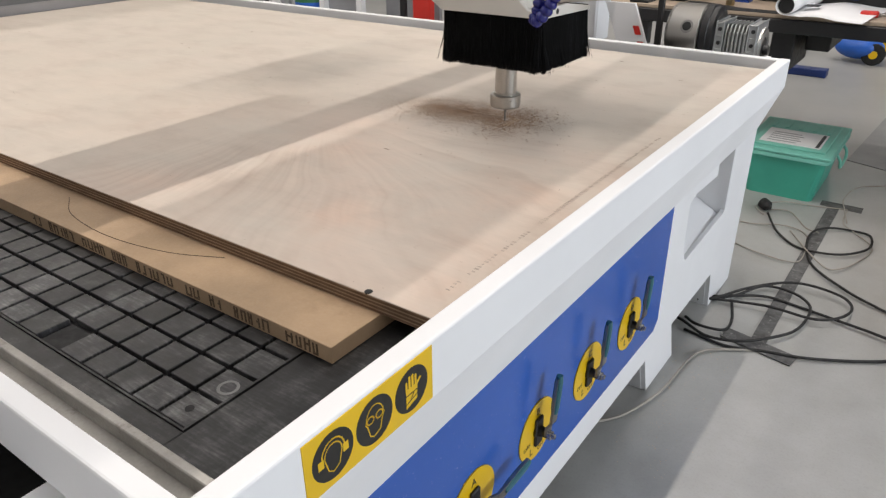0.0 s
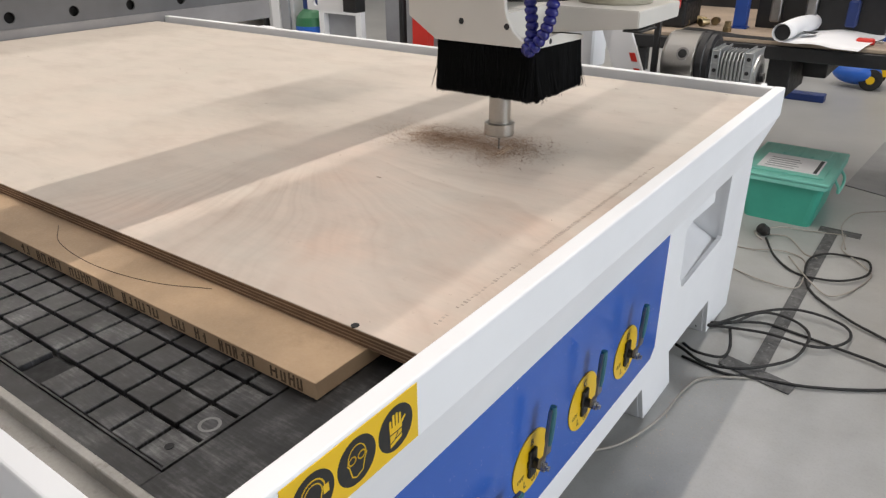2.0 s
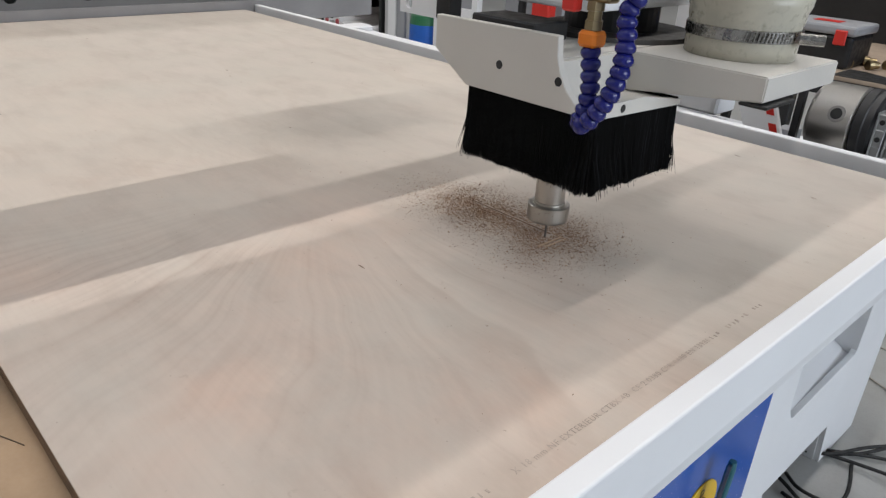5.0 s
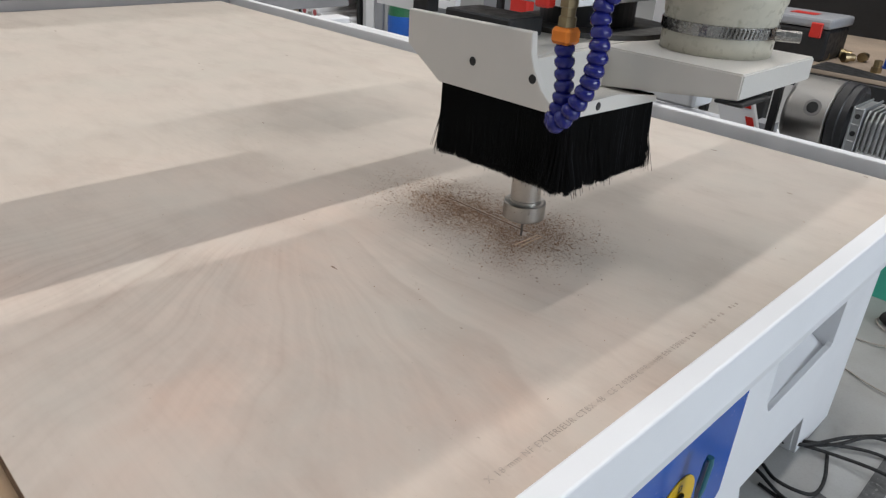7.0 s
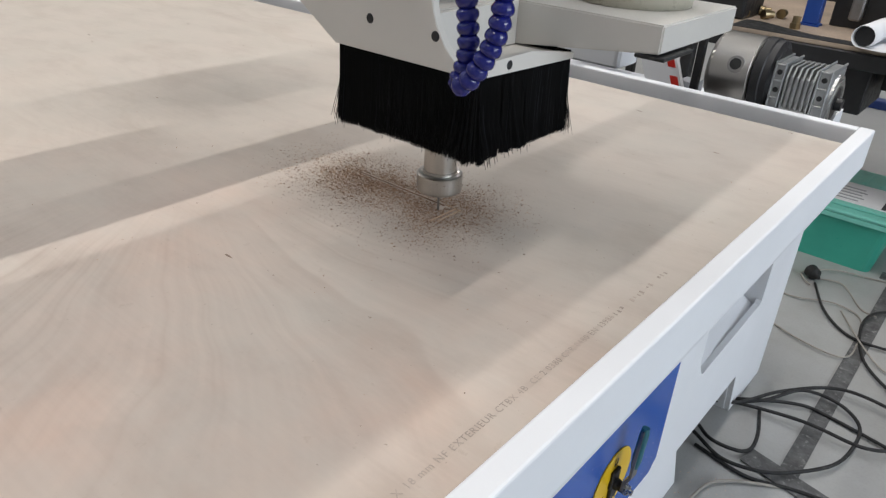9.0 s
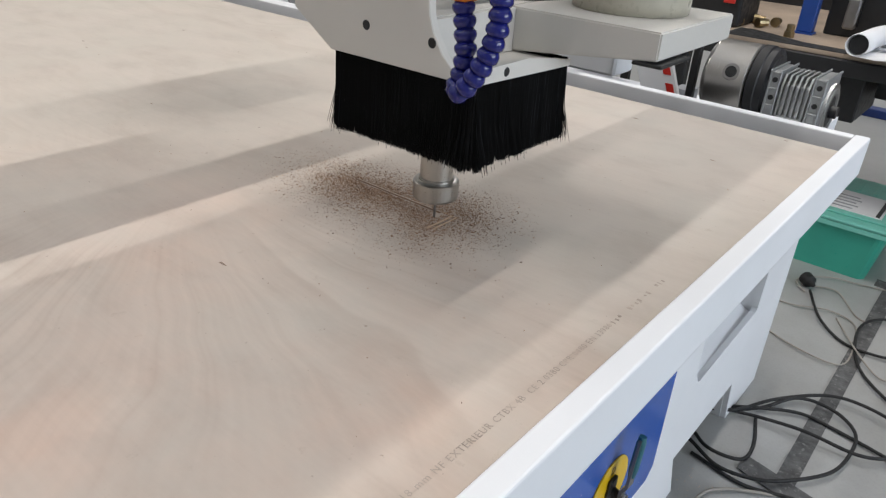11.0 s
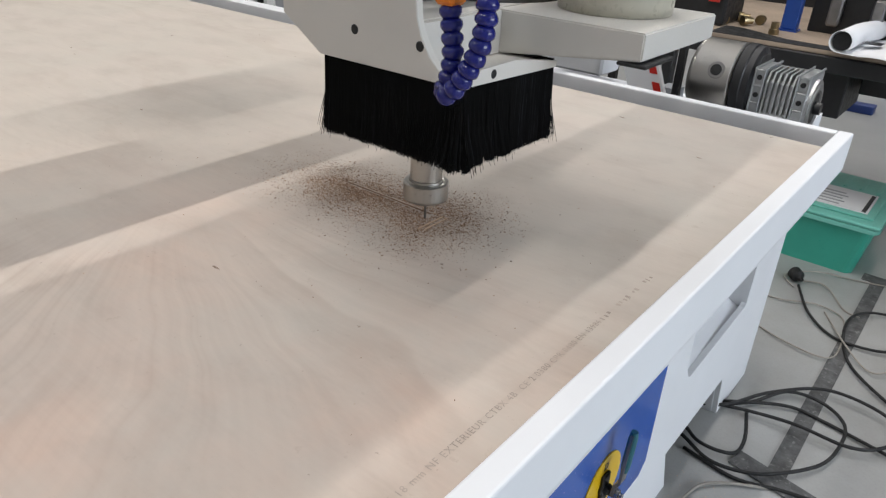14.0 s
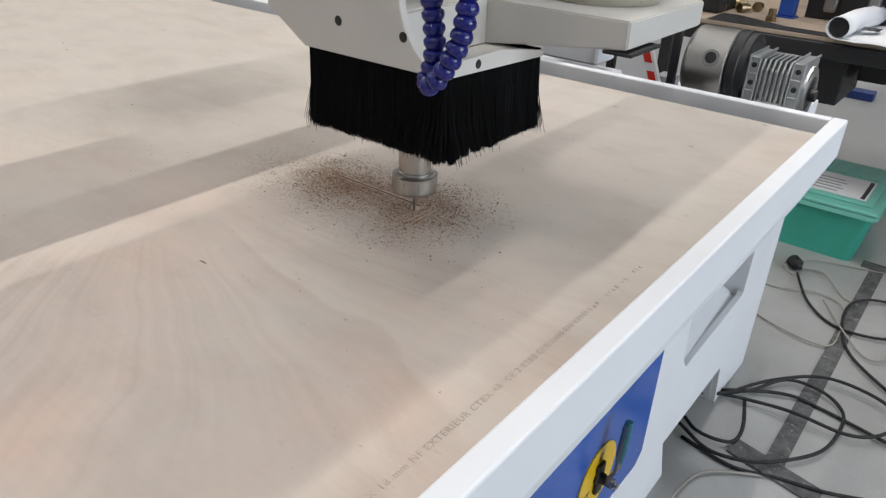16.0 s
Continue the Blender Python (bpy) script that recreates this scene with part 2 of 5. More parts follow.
def ply_edge():
    m, nt, b = nodes_of("plywood_edge")
    v = coords(nt, obj=False)
    sep = nt.nodes.new("ShaderNodeSeparateXYZ")
    nt.links.new(v, sep.inputs[0])
    mul = nt.nodes.new("ShaderNodeMath")
    mul.operation = "MULTIPLY"
    mul.inputs[1].default_value = 2 * math.pi / 0.0042
    nt.links.new(sep.outputs["Z"], mul.inputs[0])
    sn = nt.nodes.new("ShaderNodeMath")
    sn.operation = "SINE"
    nt.links.new(mul.outputs[0], sn.inputs[0])
    base = ramp(nt, sn.outputs[0], [(0.15, (0.16, 0.09, 0.05)), (0.6, (0.36, 0.25, 0.16))])
    n = noise_tex(nt, coords(nt, (1, 1, 6), obj=False), 35, 6)
    col = mix(nt, base, ramp(nt, n, [(0.3, (0.45, 0.40, 0.36)), (0.7, (1, 1, 1))]), 0.8, "MULTIPLY")
    nt.links.new(col, b.inputs["Base Color"])
    b.inputs["Roughness"].default_value = 0.75
    bump(nt, b, n, 0.4, 0.002)
    return m


PLY_EDGE = ply_edge()
MDF = paint("mdf", (0.44, 0.305, 0.19), 0.65, 0.30, scale=7, dirt=(0.39, 0.265, 0.16), grain=300, bumps=0.1)


def phenolic():
    m, nt, b = nodes_of("black_vacuum_bed_board")
    v = coords(nt, (1, 1, 1), obj=False)
    n1 = noise_tex(nt, v, 26, 8, 0.7)
    scr = noise_tex(nt, coords(nt, (8, 70, 1), obj=False), 5, 4)
    info = nt.nodes.new("ShaderNodeObjectInfo")
    col = ramp(nt, n1, [(0.3, (0.011, 0.011, 0.012)), (0.5, (0.032, 0.032, 0.034)), (0.72, (0.115, 0.115, 0.115))])
    col = mix(nt, col, ramp(nt, scr, [(0.42, (0.55, 0.55, 0.55)), (0.70, (2.1, 2.1, 2.1))]), 0.8, "MULTIPLY")
    tint = ramp(nt, info.outputs["Random"], [(0.0, (0.6, 0.6, 0.6)), (1.0, (1.35, 1.35, 1.35))])
    col = mix(nt, col, tint, 1.0, "MULTIPLY")
    nt.links.new(col, b.inputs["Base Color"])
    nt.links.new(ramp(nt, scr, [(0.3, (0.32,) * 3), (0.7, (0.55,) * 3)]), b.inputs["Roughness"])
    bump(nt, b, scr, 0.1, 0.001)
    return m


PHENOLIC = phenolic()
# black board, darker than the pads: the shade in recesses is in its colour
GROOVE_SHADE = paint("bed_groove_shade", (0.009, 0.009, 0.010), 0.7, 0.3, scale=30)


def concrete():
    m, nt, b = nodes_of("painted_concrete_floor")
    v = coords(nt, obj=False)
    big = noise_tex(nt, v, 1.1, 5, 0.6)
    mid = noise_tex(nt, v, 9, 6, 0.65)
    fine = noise_tex(nt, v, 160, 3)
    col = ramp(nt, big, [(0.3, (0.345, 0.35, 0.345)), (0.7, (0.445, 0.445, 0.435))])
    col = mix(nt, col, ramp(nt, mid, [(0.28, (0.80, 0.785, 0.755)), (0.72, (1.0, 1.0, 1.0))]), 0.75, "MULTIPLY")
    col = mix(nt, col, ramp(nt, fine, [(0.25, (0.86, 0.86, 0.86)), (0.5, (1, 1, 1))]), 0.6, "MULTIPLY")
    nt.links.new(col, b.inputs["Base Color"])
    nt.links.new(ramp(nt, mid, [(0.3, (0.32,) * 3), (0.7, (0.44,) * 3)]), b.inputs["Roughness"])
    bump(nt, b, fine, 0.04, 0.001)
    return m


CONCRETE = concrete()


def bristle():
    m, nt, b = nodes_of("black_bristle")
    rnd = nt.nodes.new("ShaderNodeNewGeometry")
    col = ramp(nt, rnd.outputs["Random Per Island"], [(0.0, (0.0012, 0.0012, 0.0012)), (0.9, (0.004, 0.004, 0.004)), (1.0, (0.014, 0.014, 0.017))])
    nt.links.new(col, b.inputs["Base Color"])
    b.inputs["Roughness"].default_value = 0.5
    b.inputs["Specular IOR Level"].default_value = 0.1
    return m


BRISTLE = bristle()


def chips_mat():
    m, nt, b = nodes_of("wood_chips")
    rnd = nt.nodes.new("ShaderNodeNewGeometry")
    col = ramp(nt, rnd.outputs["Random Per Island"], [(0.0, (0.11, 0.055, 0.030)), (0.35, (0.28, 0.155, 0.09)), (0.7, (0.46, 0.29, 0.18)), (1.0, (0.66, 0.50, 0.37))])
    nt.links.new(col, b.inputs["Base Color"])
    b.inputs["Roughness"].default_value = 0.8
    return m


CHIPS = chips_mat()

# ---- mesh helpers ----


def mesh_of(bm, material, smooth=False):
    me = bpy.data.meshes.new("mesh")
    bm.to_mesh(me)
    bm.free()
    for mt in material if isinstance(material, (list, tuple)) else [material]:
        me.materials.append(mt)
    if smooth:
        for p in me.polygons:
            p.use_smooth = True
    return me


def part(name, bm, material, parent=None, label="", smooth=False):
    ob = new(name, mesh_of(bm, material, smooth))
    if parent is not None:
        ob.parent = parent
    return tagged(ob, label)


def thing(name, label, category, group="", at=(0, 0, 0), kind=""):
    """An Empty at the thing's base; its parts are built in its own frame."""
    ob = new(name)
    ob.location = at
    ob.empty_display_size = 0.1
    return tagged(ob, label, category, group, kind)


def box(bm, x0, x1, y0, y1, z0, z1, bevel=0.0, seg=1):
    m = Matrix.Translation(((x0 + x1) / 2, (y0 + y1) / 2, (z0 + z1) / 2)) @ Matrix.Diagonal((abs(x1 - x0), abs(y1 - y0), abs(z1 - z0), 1))
    r = bmesh.ops.create_cube(bm, size=1, matrix=m)
    if bevel > 0:
        es = list({e for v in r["verts"] for e in v.link_edges})
        bmesh.ops.bevel(bm, geom=es, offset=bevel, segments=seg, affect="EDGES", profile=0.5)
    return bm


def boxed(*a, bevel=0.0, seg=1):
    return box(bmesh.new(), *a, bevel=bevel, seg=seg)


def cyl(bm, a, b, r, r2=None, n=24, caps=True):
    a, b = Vector(a), Vector(b)
    d = b - a
    m = Matrix.Translation((a + b) / 2) @ d.to_track_quat("Z", "Y").to_matrix().to_4x4()
    bmesh.ops.create_cone(bm, cap_ends=caps, segments=n, radius1=r, radius2=r if r2 is None else r2, depth=d.length, matrix=m)
    return bm


def lathe(bm, origin, axis, profile, n=32):
    """profile: (distance along the axis, radius)."""
    q = Vector(axis).normalized().to_track_quat("Z", "Y").to_matrix()
    o = Vector(origin)
    rings = []
    for h, r in profile:
        rings.append([bm.verts.new(o + q @ Vector((max(r, 1e-5) * math.cos(2 * math.pi * k / n), max(r, 1e-5) * math.sin(2 * math.pi * k / n), h))) for k in range(n)])
    for a, b in zip(rings, rings[1:]):
        for k in range(n):
            bm.faces.new((a[k], a[(k + 1) % n], b[(k + 1) % n], b[k]))
    bm.faces.new(reversed(rings[0]))
    bm.faces.new(rings[-1])
    return bm


def prism(bm, outline, to3d, depth):
    """Extrude a flat outline; to3d(u, v, w) places it, w from 0 to depth."""
    a = [bm.verts.new(to3d(u, v, 0)) for u, v in outline]
    b = [bm.verts.new(to3d(u, v, depth)) for u, v in outline]
    n = len(outline)
    bm.faces.new(a)
    bm.faces.new(list(reversed(b)))
    for k in range(n):
        bm.faces.new((a[k], b[k], b[(k + 1) % n], a[(k + 1) % n]))
    bmesh.ops.recalc_face_normals(bm, faces=bm.faces)
    return bm


def plate_with_holes(bm, outer, holes, to3d, depth):
    """A plate whose openings go through it."""
    loops = []
    for w in (0, depth):
        es = []
        for lp in (outer, *holes):
            vs = [bm.verts.new(to3d(u, v, w)) for u, v in lp]
            loops.append(vs)
            es += [bm.edges.new((vs[k], vs[(k + 1) % len(vs)])) for k in range(len(vs))]
        bmesh.ops.triangle_fill(bm, edges=es, use_beauty=True)
    h = len(loops) // 2
    for a, b in zip(loops[:h], loops[h:]):
        for k in range(len(a)):
            bm.faces.new((a[k], a[(k + 1) % len(a)], b[(k + 1) % len(a)], b[k]))
    bmesh.ops.recalc_face_normals(bm, faces=bm.faces)
    return bm


def smooth_line(pts, n=8):
    """Catmull-Rom through the points."""
    P = [Vector(p) for p in pts]
    P = [P[0] * 2 - P[1]] + P + [P[-1] * 2 - P[-2]]
    out = []
    for a, b, c, d in zip(P, P[1:], P[2:], P[3:]):
        for k in range(n):
            t = k / n
            out.append(0.5 * (2 * b + (c - a) * t + (2 * a - 5 * b + 4 * c - d) * t * t + (3 * b - a - 3 * c + d) * t ** 3))
    out.append(P[-2])
    return out


def tube(bm, pts, r, n=8):
    """A round tube along a line; r may be a function of the place 0..1 along it."""
    rings = []
    m = len(pts)
    for k, p in enumerate(pts):
        d = (Vector(pts[min(k + 1, m - 1)]) - Vector(pts[max(k - 1, 0)])).normalized()
        side = d.cross(Vector((0, 0, 1)))
        side = side.normalized() if side.length > 1e-3 else Vector((1, 0, 0))
        up = side.cross(d)
        rr = r(k / (m - 1)) if callable(r) else r
        rings.append([bm.verts.new(Vector(p) + side * rr * math.cos(2 * math.pi * j / n) + up * rr * math.sin(2 * math.pi * j / n)) for j in range(n)])
    for a, b in zip(rings, rings[1:]):
        for j in range(n):
            bm.faces.new((a[j], a[(j + 1) % n], b[(j + 1) % n], b[j]))
    bm.faces.new(list(reversed(rings[0])))
    bm.faces.new(rings[-1])
    bmesh.ops.recalc_face_normals(bm, faces=bm.faces)
    return bm


def lettering(name, text, size, m, material, parent=None, depth=0.0002, space=1.0, label=""):
    cu = bpy.data.curves.new("text", "FONT")
    cu.body, cu.size, cu.extrude = text, size, depth
    cu.space_character = space
    cu.resolution_u = 2
    tmp = bpy.data.objects.new("text", cu)
    me = bpy.data.meshes.new_from_object(tmp)
    bpy.data.objects.remove(tmp)
    me.transform(m)
    me.materials.clear()
    me.materials.append(material)
    ob = new(name, me)
    if parent is not None:
        ob.parent = parent
    return tagged(ob, label)


def circle_pts(cx, cy, r, n=24):
    return [(cx + r * math.cos(2 * math.pi * k / n), cy + r * math.sin(2 * math.pi * k / n)) for k in range(n)]


def on_x(x):
    return lambda u, v, w: Vector((x - w, u, v))


# ---- the hall ----
part("floor", boxed(-9, 7, -5, 13, -0.2, 0.0), CONCRETE)
tagged(bpy.data.objects["floor"], "worn grey painted concrete workshop floor", "floor", kind="structure")
for nm, dims in (("wall_north", (-9, 7, 13, 13.2, 0, 4.6)), ("wall_south", (-9, 7, -5.2, -5, 0, 4.6)), ("wall_west", (-9.2, -9, -5, 13, 0, 4.6)), ("wall_east", (7, 7.2, -5, 13, 0, 4.6))):
    tagged(part(nm, boxed(*dims), WALL_MAT), "plain pale grey workshop wall", "wall", kind="structure")
tagged(part("ceiling", boxed(-9, 7, -5, 13, 4.6, 4.8), WALL_MAT), "plain pale workshop ceiling", "ceiling", kind="structure")

# ---- CNC router: base, rims, bed ----
router = thing("cnc_router", "white CNC router table with blue valve panel, black bed", "cnc machine")
ZP, ZR = 0.788, 0.803          # plywood top, rim top
YN, YF = -0.10, 1.517          # outer faces of the near and far rim
XL = -2.294                    # outer face of the left rim
XB = -0.127                    # face of the base plate

# base side plate with its feet, the round-cornered opening and the stepped cut
side = [(-0.5, 0.72), (-0.5, 0.0), (-0.33, 0.0), (-0.29, 0.115), (1.19, 0.115), (1.231, 0.0), (1.42, 0.0), (1.40, 0.05), (1.37, 0.127), (1.70, 0.127), (1.736, 0.0), (1.95, 0.0), (1.945, 0.72)]
opening = [(1.395, 0.308), (1.405, 0.304), (1.715, 0.318), (1.725, 0.325), (1.725, 0.552), (1.585, 0.556), (1.655, 0.523), (1.576, 0.518), (1.580, 0.476), (1.41, 0.484), (1.365, 0.47), (1.372, 0.34)]
bm = plate_with_holes(bmesh.new(), side, [opening], on_x(XB), 0.012)
part("side_plate", bm, WHITE, router, "white side plate with cut feet and an opening")
recess = [(1.30, 0.28), (1.74, 0.28), (1.74, 0.60), (1.30, 0.60)]
bm = plate_with_holes(bmesh.new(), [(y + 0.003 * (1 if y < 0.7 else -1), z) for y, z in side], [recess], on_x(XB - 0.0125), 0.0725)
part("inner_side_plate", bm, WHITE, router)
for y0, y1, zt in ((1.90, 1.945, 0.70), (-0.50, -0.44, 0.66)):
    part("base_beam", boxed(-2.15, XB - 0.09, y0, y1, 0.10, zt, bevel=0.006), WHITE, router)
bm = boxed(-2.16, -0.41, -0.43, 1.89, 0.30, 0.36)
part("base_tray", bm, BLACK_METAL, router)
bm = bmesh.new()
box(bm, -2.24, -2.16, -0.5, 1.945, 0.0, 0.72, 0.006)
part("end_plate", bm, WHITE, router)

bm = prism(bmesh.new(), [(XB - 0.0125, 0.2805), (XB - 0.0125, 0.306), (-0.2945, 0.395), (-0.2945, 0.2805)], lambda u, v, w: Vector((u, 1.302 + w, v)), 0.425)
part("opening_sill", bm, WHITE, router)
part("opening_end", boxed(-0.2945, XB - 0.0125, 1.7285, 1.7395, 0.2805, 0.599), WHITE, router)
part("inner_plate", boxed(-0.33, -0.295, 0.3, 1.89, 0.13, 0.65), WHITE, router)

# rims: the flat faces with the sticker, then the apron set back below
def rim(name, dims, label=""):
    part(name, boxed(*dims, bevel=0.0025, seg=2), WHITE, router, label)


rim("rim", (-0.023, 0.0, YN, YF, 0.738, ZR))
rim("rim", (XL, -0.0235, YF - 0.022, YF - 0.0005, 0.738, ZR - 0.0004))
rim("rim", (XL, -0.0235, YN + 0.0005, YN + 0.020, 0.738, ZR - 0.0004))
part("end_rail", boxed(-2.345, XL - 0.001, -0.5, 2.04, 0.738, 0.818, bevel=0.002), paint("mid_grey_paint", (0.30, 0.295, 0.30), 0.5, 0.12), router, "grey painted rail at the end of the bed")
bm = prism(bmesh.new(), [(-0.0015, 0.7375), (-0.040, 0.637), (-0.060, 0.637), (-0.022, 0.7375)], lambda u, v, w: Vector((u, YN + 0.004 + w, v)), YF - YN - 0.008)
part("apron", bm, WHITE, router)
bm = bmesh.new()
box(bm, -2.29, -0.067, YN + 0.03, YF - 0.03, 0.66, 0.712)
part("bed_frame", bm, BLACK_METAL, router)

# bed board with border; the grid of pads is laid out near the free strip
part("bed_core", boxed(-2.285, -0.026, -0.034, YF - 0.026, 0.7125, 0.742), GROOVE_SHADE, router)
bm = bmesh.new()
box(bm, -0.1375, -0.034, -0.033, 1.49, 0.742, 0.7495, 0.001)
box(bm, -2.17, -0.1375, -0.033, -0.0075, 0.742, 0.7495, 0.001)
box(bm, -2.17, -0.1405, -0.0072, -0.0052, 0.742, 0.7510)
box(bm, -0.1405, -0.1380, -0.0072, 1.49, 0.742, 0.7510)
bed = part("vacuum_bed", bm, PHENOLIC, router, "black vacuum bed with a grid of square pads")

# T-slot rail along the near rim
ALU_DULL = paint("dull_aluminium", (0.40, 0.385, 0.36), 0.5, 0.25, metal=0.75, scale=14, grain=300, dirt=(0.22, 0.20, 0.18))
bm = bmesh.new()
box(bm, -2.17, -0.052, -0.0440, -0.0355, 0.7125, 0.7655, 0.001)
box(bm, -2.17, -0.052, -0.0700, -0.0440, 0.7125, 0.7500)
box(bm, -2.17, -0.047, -0.0780, -0.0700, 0.7125, 0.7575, 0.001)
part("clamp_rail", bm, ALU_DULL, router, "bare aluminium slotted rail")

# blue valve panel
bm = prism(bmesh.new(), [(0.10, 0.20), (1.20, 0.20), (1.222, 0.222), (1.222, 0.60), (0.10, 0.60)], lambda u, v, w: Vector((XB + 0.006 - w, u, v)), 0.0055)
panel = part("valve_panel", bm, BLUE, router, "glossy blue sheet-metal valve panel")


def valve(y, turn):
    """Yellow dial with a black ball-valve stem and a sleeved lever."""
    z = 0.318
    x0 = XB + 0.0065
    bm = bmesh.new()
    cyl(bm, (x0, y, z), (x0 + 0.002, y, z), 0.06, n=40)
    dial = part("dial", bm, YELLOW, panel, "round yellow on-off dial plate")
    bm = bmesh.new()
    lathe(bm, (x0 + 0.002, y, z), (1, 0, 0), [(0, 0.014), (0.004, 0.014), (0.006, 0.010), (0.012, 0.009), (0.013, 0.008), (0.022, 0.008), (0.023, 0.004)], 20)
    box(bm, x0 + 0.002, x0 + 0.008, y - 0.012, y + 0.012, z - 0.030, z + 0.028, 0.002)
    part("valve_stem", bm, BLACK_METAL, panel)
    bm = bmesh.new()
    cyl(bm, (x0 + 0.024, y, z), (x0 + 0.030, y, z), 0.009, n=6)
    cyl(bm, (x0 + 0.030, y, z), (x0 + 0.036, y, z), 0.005, n=12)
    part("nut", bm, STEEL, panel)
    c, s = math.cos(turn), math.sin(turn)
    line = [(x0 + 0.0215, y, z), (x0 + 0.022, y + 0.016 * c, z + 0.016 * s), (x0 + 0.029, y + 0.028 * c, z + 0.028 * s), (x0 + 0.030, y + 0.116 * c, z + 0.116 * s)]
    bm = bmesh.new()
    for a, b in zip(line, line[1:]):
        a, b = Vector(a), Vector(b)
        d = (b - a).normalized()
        w = Vector((0, -s, c)) * 0.0095
        nrm = d.cross(w).normalized() * 0.0022
        vs = [bm.verts.new(p + i * w + j * nrm) for p in (a, b) for i, j in ((-1, -1), (1, -1), (1, 1), (-1, 1))]
        for q in ((0, 1, 2, 3), (7, 6, 5, 4), (0, 4, 5, 1), (1, 5, 6, 2), (2, 6, 7, 3), (3, 7, 4, 0)):
            bm.faces.new([vs[k] for k in q])
    bmesh.ops.recalc_face_normals(bm, faces=bm.faces)
    part("lever", bm, STEEL_DARK, panel)
    bm = bmesh.new()
    a = Vector(line[2]) + Vector((0, c, s)) * 0.018
    b = Vector(line[3]) + Vector((0, c, s)) * 0.004
    tube(bm, [a + (b - a) * k / 6 for k in range(7)], lambda f: 0.0072 if 0.05 < f < 0.95 else 0.0055, 10)
    part("lever_sleeve", bm, GREENISH, panel, "dark green plastic sleeve on the lever")
    tm = Matrix(((0, 0, 1, 0), (1, 0, 0, 0), (0, 1, 0, 0), (0, 0, 0, 1)))

    def word(t, dy, dz, size):
        lettering("dial_text", t, size, Matrix.Translation((x0 + 0.0022, y + dy, z + dz)) @ tm, BLACK_INK, dial)
    return word


for n, (vy, ang) in enumerate(((0.412, 0.05), (0.612, 1.46), (0.814, 1.50), (1.019, 1.48))):
    word = valve(vy, ang)
    word("ABCD"[n], -0.006, 0.034, 0.02)
    word("OFF", -0.046, -0.022, 0.013)
    word("ON", 0.004, -0.05, 0.013)
    word("L", -0.024, -0.045, 0.022)

# warning sticker on the rim
bm = prism(bmesh.new(), [(0.0, 0.742), (0.157, 0.742), (0.157, 0.799), (0.0, 0.799)], lambda u, v, w: Vector((0.0008 - w, u, v)), 0.0008)
sticker = part("warning_sticker", bm, YELLOW, router, "yellow safety sticker with three black round pictograms")


def flat(name, outline, x, material, parent):
    return part(name, prism(bmesh.new(), outline, lambda u, v, w: Vector((x - w, u, v)), 0.0002), material, parent)


def stroke(name, pts, width, x, material, parent):
    bm = bmesh.new()
    for (a, b), (c, d) in zip(pts, pts[1:]):
        t = Vector((c - a, d - b)).normalized()
        nn = Vector((-t.y, t.x)) * width / 2
        e = t * width * 0.35
        q = [(a - e.x + nn.x, b - e.y + nn.y), (c + e.x + nn.x, d + e.y + nn.y), (c + e.x - nn.x, d + e.y - nn.y), (a - e.x - nn.x, b - e.y - nn.y)]
        bm.faces.new([bm.verts.new((x, u, v)) for u, v in reversed(q)])
    return part(name, bm, material, parent)


CZ = 0.7705
for k, cy in enumerate((0.030, 0.0785, 0.127)):
    flat("pictogram_disc", circle_pts(cy, CZ, 0.0225, 40), 0.0010, BLACK_INK, sticker)
X2 = 0.0012
c0 = 0.030
stroke("ear_protection_sign", [(c0 - 0.012 + 0.0005 * k, CZ + 0.0) if k == 0 else (c0 - 0.0125 * math.cos(math.pi * k / 10), CZ + 0.002 + 0.0135 * math.sin(math.pi * k / 10)) for k in range(11)], 0.0014, X2, YELLOW, sticker)
stroke("ear_protection_sign", [(c0 - 0.0095 * math.cos(math.pi * k / 10), CZ + 0.001 + 0.0105 * math.sin(math.pi * k / 10)) for k in range(11)], 0.0012, X2, YELLOW, sticker)
stroke("ear_protection_sign", [(c0 - 0.0095, CZ + 0.001), (c0 - 0.006, CZ - 0.012), (c0 - 0.001, CZ - 0.0155), (c0 + 0.006, CZ - 0.012), (c0 + 0.0095, CZ + 0.001)], 0.0011, X2, YELLOW, sticker)
for sg in (-1, 1):
    flat("ear_muff_sign", [(c0 + sg * 0.0135 - 0.003, CZ - 0.005), (c0 + sg * 0.0135 + 0.003, CZ - 0.005), (c0 + sg * 0.0135 + 0.003, CZ + 0.003), (c0 + sg * 0.0135 - 0.003, CZ + 0.003)], X2 + 0.0001, YELLOW, sticker)
c1 = 0.0785
stroke("eye_protection_sign", [(c1 - 0.0105 * math.cos(math.pi * k / 10), CZ + 0.003 + 0.0125 * math.sin(math.pi * k / 10)) for k in range(11)], 0.0011, X2, YELLOW, sticker)
for sg in (-1, 1):
    stroke("eye_protection_sign", [(c1 + sg * 0.0055 + 0.0042 * math.cos(2 * math.pi * k / 12), CZ + 0.003 + 0.0036 * math.sin(2 * math.pi * k / 12)) for k in range(13)], 0.0014, X2, YELLOW, sticker)
stroke("eye_protection_sign", [(c1 - 0.0115, CZ + 0.002), (c1 - 0.009, CZ - 0.002), (c1 - 0.0065, CZ - 0.0125), (c1 - 0.002, CZ - 0.0155), (c1 + 0.006, CZ - 0.0125), (c1 + 0.009, CZ - 0.002), (c1 + 0.0115, CZ + 0.002)], 0.0012, X2, YELLOW, sticker)
c2 = 0.127
